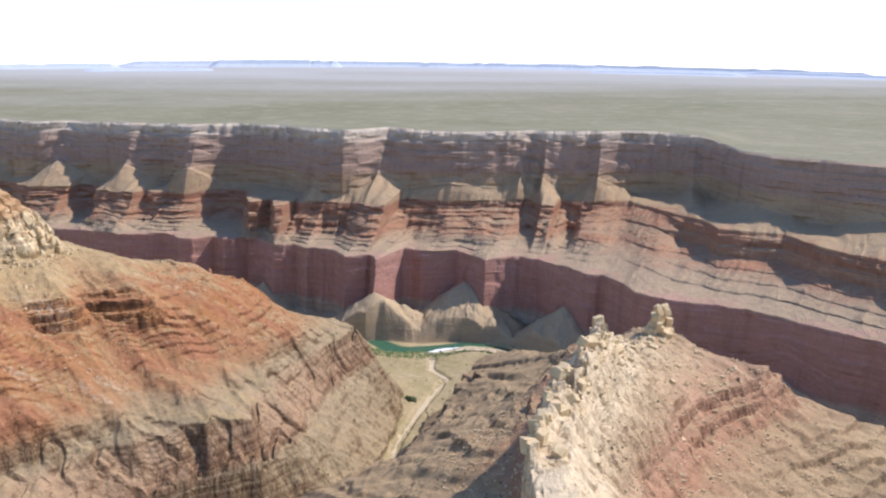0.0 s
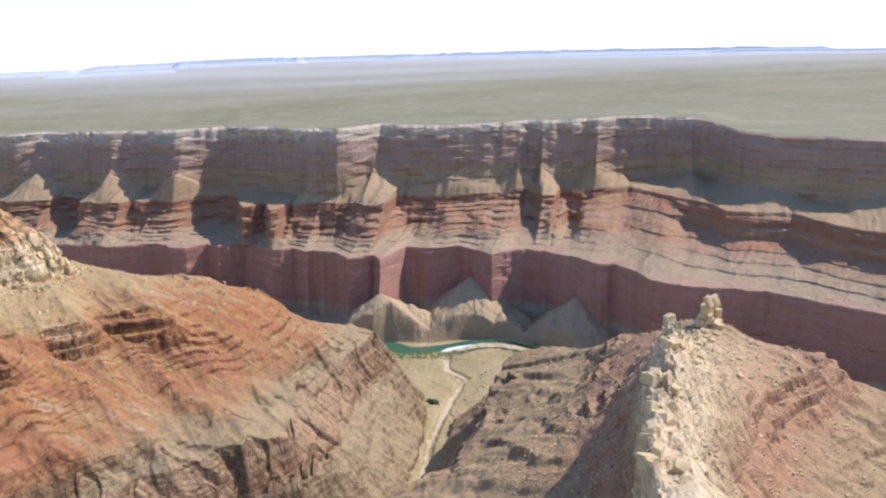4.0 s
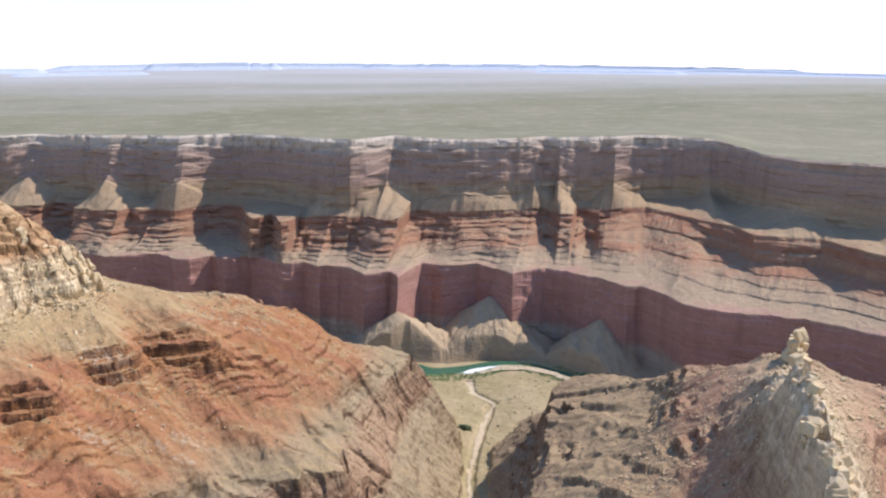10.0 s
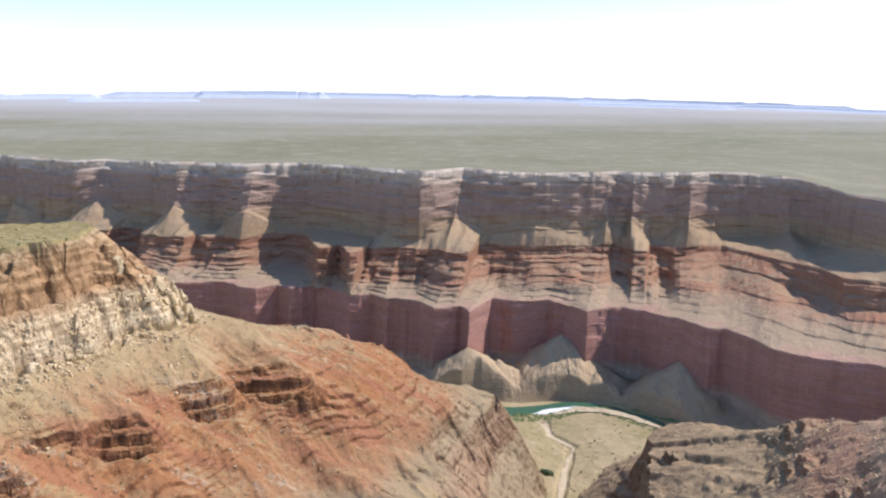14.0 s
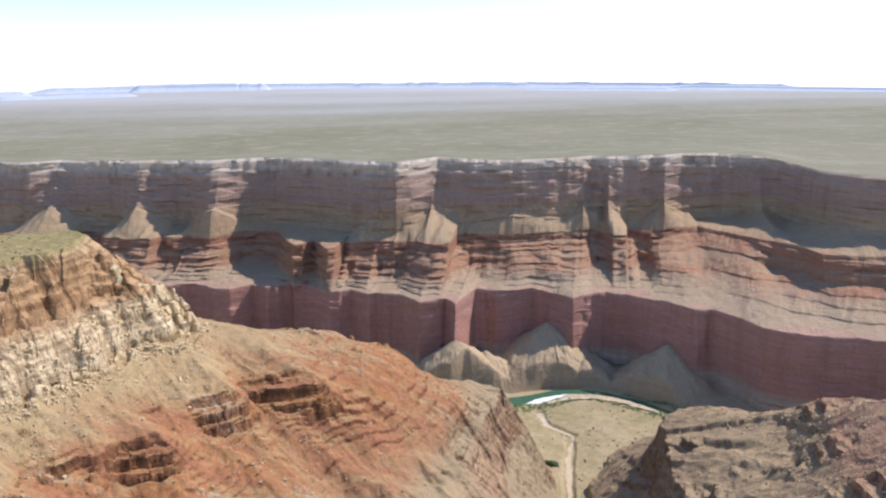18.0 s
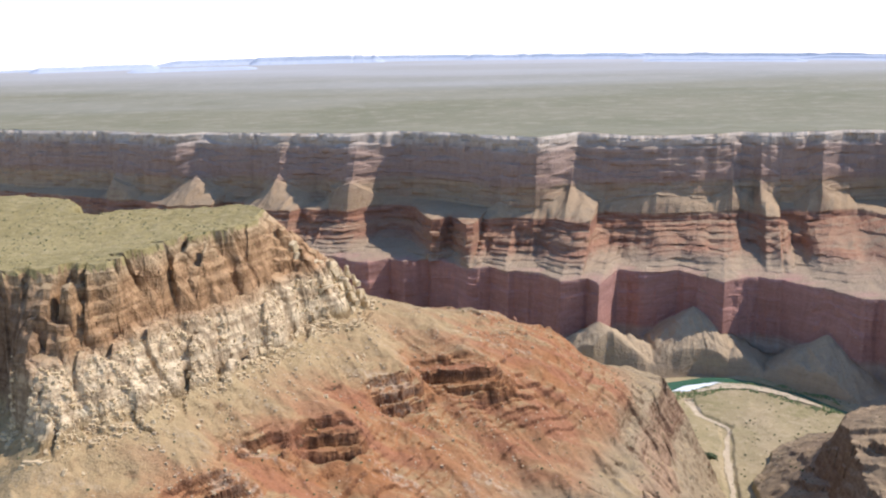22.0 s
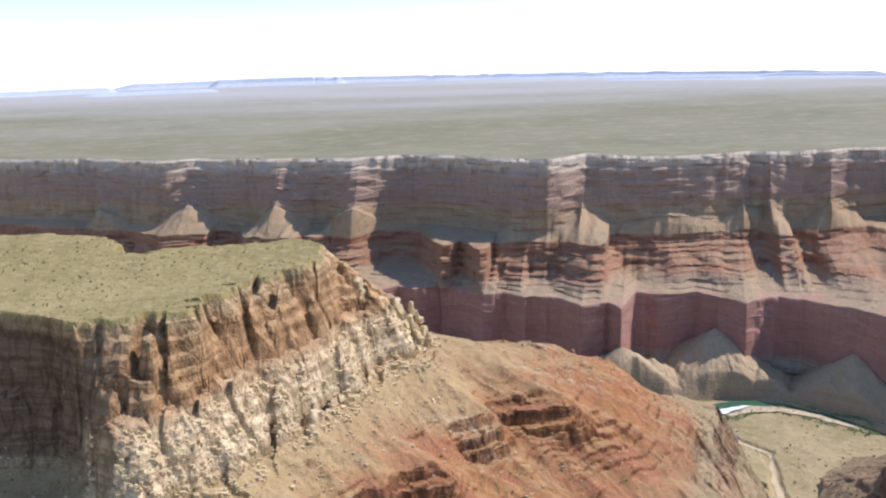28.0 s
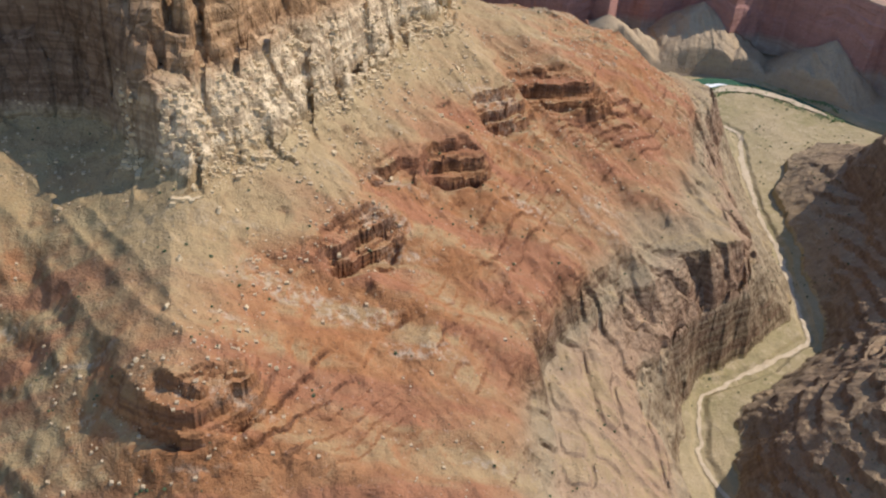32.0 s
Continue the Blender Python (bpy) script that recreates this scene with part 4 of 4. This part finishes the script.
# mesas on the horizon: bearing from, to (degrees east of north), distance, height
for a0, a1, dist, tall in ((-27, -19.5, 4500, 22), (-21.5, -13.5, 4150, 10), (-20, 2, 4700, 30), (-14, -5, 4600, 38), (0, 13, 4650, 30), (6, 30, 4720, 32), (12, 22, 4300, 14), (21, 45, 4550, 22), (-45, -25, 4750, 12)):
    n = 60
    az = np.radians(np.linspace(a0, a1, n))
    u = np.linspace(0, 1, n)
    top = tall * np.minimum(1, np.minimum(u, 1 - u) * 14) * (0.86 + 0.14 * np.sign(fbm(u * 100, 0 * u + a0, 18, 3, 15)) * 0.5) + 2 * fbm(u * 100, 0 * u, 8, 3, 16) * np.minimum(1, np.minimum(u, 1 - u) * 14)
    rows = []
    for back, share in ((0, 0.0), (50, 0.55), (62, 1.0), (200, 1.0), (240, 0.0)):
        r = dist + back
        x, y = -150 + r * np.sin(az), r * np.cos(az)
        g = 206 + 72 * np.clip((r - 1500) / 3350, 0, 1) ** 1.5 + (-0.016 * x - 5e-6 * x ** 2) * sstep(1500, 4850, r)
        rows.append(np.stack([x, y, g - 3 + share * (top + 3)], -1))
    tagged(sheet("distant_mesa", np.concatenate(rows), grid_faces(5, n), M_MESA), "long low mesa on the horizon, haze painted in as blue", "mesa", "mesas on the horizon", "structure")


# ---- single rocks ----
def stone_mesh(name, seed, material, squash=(1, 1, 1)):
    bm = bmesh.new()
    r = random.Random(seed)
    for corner in [(i, j, k) for i in (-1, 1) for j in (-1, 1) for k in (-1, 1)]:
        for _ in range(2):
            p = [c * r.uniform(0.45, 0.95) for c in corner]
            p[r.randrange(3)] *= 1.12
            bm.verts.new((p[0] * squash[0], p[1] * squash[1], p[2] * squash[2]))
    hull = bmesh.ops.convex_hull(bm, input=bm.verts[:])
    bmesh.ops.delete(bm, geom=list({g for g in hull["geom_interior"] + hull["geom_unused"] if isinstance(g, bmesh.types.BMVert)}), context="VERTS")
    bmesh.ops.bevel(bm, geom=bm.edges[:], offset=0.04, segments=1, affect="EDGES")
    me = bpy.data.meshes.new(name)
    bm.to_mesh(me)
    bm.free()
    me.materials.append(material)
    return me


rng = random.Random(4)
STONES = [stone_mesh("boulder", i, M_BOULDER, (1, rng.uniform(0.7, 1), rng.uniform(0.6, 1.1))) for i in range(8)]
M_REDSTONE = rock("red_boulder", ((0.30, 0.14, 0.08), (0.38, 0.19, 0.11), (0.46, 0.27, 0.17), (0.2, 0.09, 0.05)), 0.3, grain=0.5, stain=4)
RED_STONES = [stone_mesh("red_boulder", 20 + i, M_REDSTONE, (1, 0.85, rng.uniform(0.6, 1))) for i in range(4)]


def ground_at(x, y):
    return float(height(np.array([float(x)]), np.array([float(y)]))[0][0])


def picked(n, x0, x1, y0, y1, z0, z1, r0, r1):
    x, y = (np.array([rng.uniform(a, b) for _ in range(12 * n)]) for a, b in ((x0, x1), (y0, y1)))
    z = height(x, y)[0]
    return [(a, b, rng.uniform(r0, r1)) for a, b, c in zip(x, y, z) if z0 < c < z1][:n]


def boulders(spots, meshes, name, label, group):
    x, y = np.array([p[0] for p in spots]), np.array([p[1] for p in spots])
    z = height(x, y)[0]
    for (px, py, r), h in zip(spots, z):
        ob = new(name, rng.choice(meshes))
        ob.matrix_world = Matrix.LocRotScale((px, py, h + 0.25 * r), Euler((rng.uniform(-0.4, 0.4), rng.uniform(-0.4, 0.4), rng.uniform(0, 6.3))), (r, r * rng.uniform(0.8, 1.1), r * rng.uniform(0.8, 1.4)))
        tagged(ob, label, "boulder", group)


# along the crest of the rocky ridge
spots = []
for i in range(190):
    t = rng.random() * (len(CREST) - 1)
    k = int(t)
    f = t - k
    cx, cy = (CREST[k][j] * (1 - f) + CREST[k + 1][j] * f for j in (0, 1))
    spots.append((cx + rng.gauss(1.0, 3.6), cy + rng.gauss(0, 3), (0.7 + 2.1 * rng.random() ** 1.6) * (1.1 if t < 5 else 0.8)))
boulders(spots, STONES, "boulder", "weathered cream boulder on the crest of the rocky ridge", "boulders on the ridge crest")
# on the rubble slope under the crest
spots = [(rng.uniform(50, 170), rng.uniform(280, 440), rng.uniform(0.6, 1.6)) for _ in range(160)]
spots = [p for p in spots if abs((p[1] - 300) * 0.9 - (p[0] - 62)) < 45][:40]
boulders(spots, STONES, "boulder", "pale boulder lying on the rubble slope of the ridge", "boulders on the rubble slope")
# on the talus under the mesa
spots = picked(40, -420, -230, 330, 600, 140, 182, 0.5, 1.4)
boulders(spots, STONES, "boulder", "pale boulder lying on the talus under the mesa", "boulders on the talus")


spots = picked(26, -412, -285, 395, 600, 177, 203, 0.7, 1.7)
boulders(spots, STONES, "boulder", "broken cream sandstone block at the foot of the mesa cliff", "blocks of the cream band")


def pillars(name, label, category, spots, meshes):
    """A cluster of upright weathered rock columns: x, y, top height, half width."""
    base = new(name)
    base.location = (spots[0][0], spots[0][1], ground_at(spots[0][0], spots[0][1]) - 1)
    bpy.context.view_layer.update()
    inv = base.matrix_world.inverted()
    for x, y, top, w in spots:
        g = ground_at(x, y) - 3
        levels = max(4, int((top - g) / (w * 0.8)))
        for i in range(levels):
            h = (top - g) / levels
            ob = new("rock_column", rng.choice(meshes))
            ob.parent = base
            s = w * rng.uniform(0.5, 0.95) * (1.1 - 0.4 * i / levels)
            ob.matrix_basis = inv @ Matrix.LocRotScale((x + rng.uniform(-0.5, 0.5) * w, y + rng.uniform(-0.5, 0.5) * w, g + h * (i + 0.5)),
                                                       Euler((rng.uniform(-0.3, 0.3), rng.uniform(-0.3, 0.3), rng.uniform(0, 6.3))), (s * rng.uniform(0.7, 1.15), s * rng.uniform(0.7, 1.15), h * rng.uniform(0.9, 1.6)))
    return tagged(base, label, category)


pillars("rock_spire", "twin-headed cream rock spire at the end of the ridge", "rock spire",
        ((126, 457, 171, 5.2), (131, 461, 170, 5.0), (122, 455, 160, 4.6), (129, 453, 162, 4.6), (134, 464, 160, 4.2)), STONES)
pillars("rock_tower", "jagged cream and dark rock tower at the mesa's prow", "rock tower",
((-321, 560, 208, 5.5), (-314, 566, 209, 5.5), (-306, 569, 208, 5), (-299, 573, 206, 4.6), (-293, 576, 203, 4), (-288, 580, 196, 3.8), (-303, 561, 199, 5), (-311, 556, 199, 5.5), (-284, 583, 186, 3.4), (-296, 566, 192, 4.4), (-317, 551, 195, 5), (-290, 571, 186, 4)), STONES)
pillars("rock_outcrop", "small red rock outcrop at the end of the red ridge", "rock outcrop",
        ((-188, 633, 149, 1.8), (-190, 630, 143, 2.0), (-187, 627, 138, 2.2), (-193, 634, 141, 2.4)), RED_STONES)


# ---- scrub ----
def scrub(name, spots, material, label, category, lift=0.3, coarse=False):
    """Many small uneven bushes as one object."""
    bm = bmesh.new()
    if coarse:
        bmesh.ops.create_cube(bm, size=1.2)
        bmesh.ops.triangulate(bm, faces=bm.faces[:])
    else:
        bmesh.ops.create_icosphere(bm, subdivisions=1, radius=1)
    base = np.array([v.co for v in bm.verts])
    tri = np.array([[v.index for v in f.verts] for f in bm.faces])
    bm.free()
    x, y, r = np.array(spots).T
    z = height(x, y)[0]
    gen = np.random.RandomState(len(spots))
    vs = base[None] * (r[:, None, None] * (0.6 + 0.7 * gen.rand(len(x), len(base), 1))) * np.array([1, 1, 0.8])
    vs = vs + np.stack([x, y, z + lift * r], 1)[:, None]
    fs = tri[None] + (np.arange(len(x)) * len(base))[:, None, None]
    ob = new(name, mesh_of(name, vs.reshape(-1, 3), fs.reshape(-1, 3), material))
    return tagged(ob, label, category, kind="stuff")


gen = np.random.RandomState(11)


def scatter(n, x0, x1, y0, y1, r0, r1, keep):
    x, y = gen.uniform(x0, x1, n), gen.uniform(y0, y1, n)
    z, k = height(x, y)
    r = r0 + (r1 - r0) * gen.rand(n) ** 3
    ok = keep(x, y, z, k)
    return list(zip(x[ok], y[ok], r[ok]))


scrub("mesa_scrub", scatter(3200, -620, -330, 420, 640, 0.2, 0.7, lambda x, y, z, k: (z > 225) & (fbm(x, y, 40, 3, 5) + 0.6 * gen.rand(len(x)) > 0.3)), M_BUSH, "scattered dark scrub on the mesa top", "scrub")
scrub("valley_scrub", scatter(3500, -160, 140, 430, 830, 0.25, 1.0, lambda x, y, z, k: (z < 40) & (z > 1) & (fbm(x, y, 30, 3, 6) + 0.8 * gen.rand(len(x)) > 0.45)), M_BUSH, "scattered scrub on the valley floor", "scrub")
scrub("slope_scrub", scatter(5000, -520, 180, 280, 680, 0.25, 0.8, lambda x, y, z, k: (z > 40) & (z < 178) & (fbm(x, y, 30, 3, 7) > -0.1)), M_BUSH, "sparse dark scrub on the slopes", "scrub")
scrub("slope_rubble", scatter(42000, -520, 210, 260, 640, 0.22, 1.1, lambda x, y, z, k: (z > 108) & (z < 186) & (fbm(x, y, 24, 3, 8) > -0.1 - 0.5 * (x > 0) + 0.35 * (x < -375)) & ((z > 148) | (x > 0) | (gen.rand(len(x)) < 0.3))), M_RUBBLE, "tan rubble strewn over the slopes", "rubble", 0.1, True)
scrub("cliff_rubble", scatter(26000, -420, -275, 390, 610, 0.35, 1.7, lambda x, y, z, k: (z > 174) & (z < 204) & (fbm(x, y, 14, 3, 9) > -0.25)), M_BOULDER, "broken cream blocks of the sandstone band", "rubble", 0.0, True)
bank = [(x, y, r) for x, y, r in scatter(9000, -90, 120, 760, 850, 0.4, 1.3, lambda x, y, z, k: (np.abs(line_dist(RIVER, x, y) - 22) < 8 + 3 * (x < -5)) & (y < 845) & (fbm(x, y, 14, 2, 3) > -0.3))]
scrub("bank_thicket", bank, M_GREEN, "green thicket along the river bank", "thicket")
scrub("lone_shrub", [(-31, 696, 4.2), (-28, 695, 3.2), (-33, 699, 3.0), (-30, 699, 2.6)], M_BUSH, "large dark bush beside the dry creek", "bush")
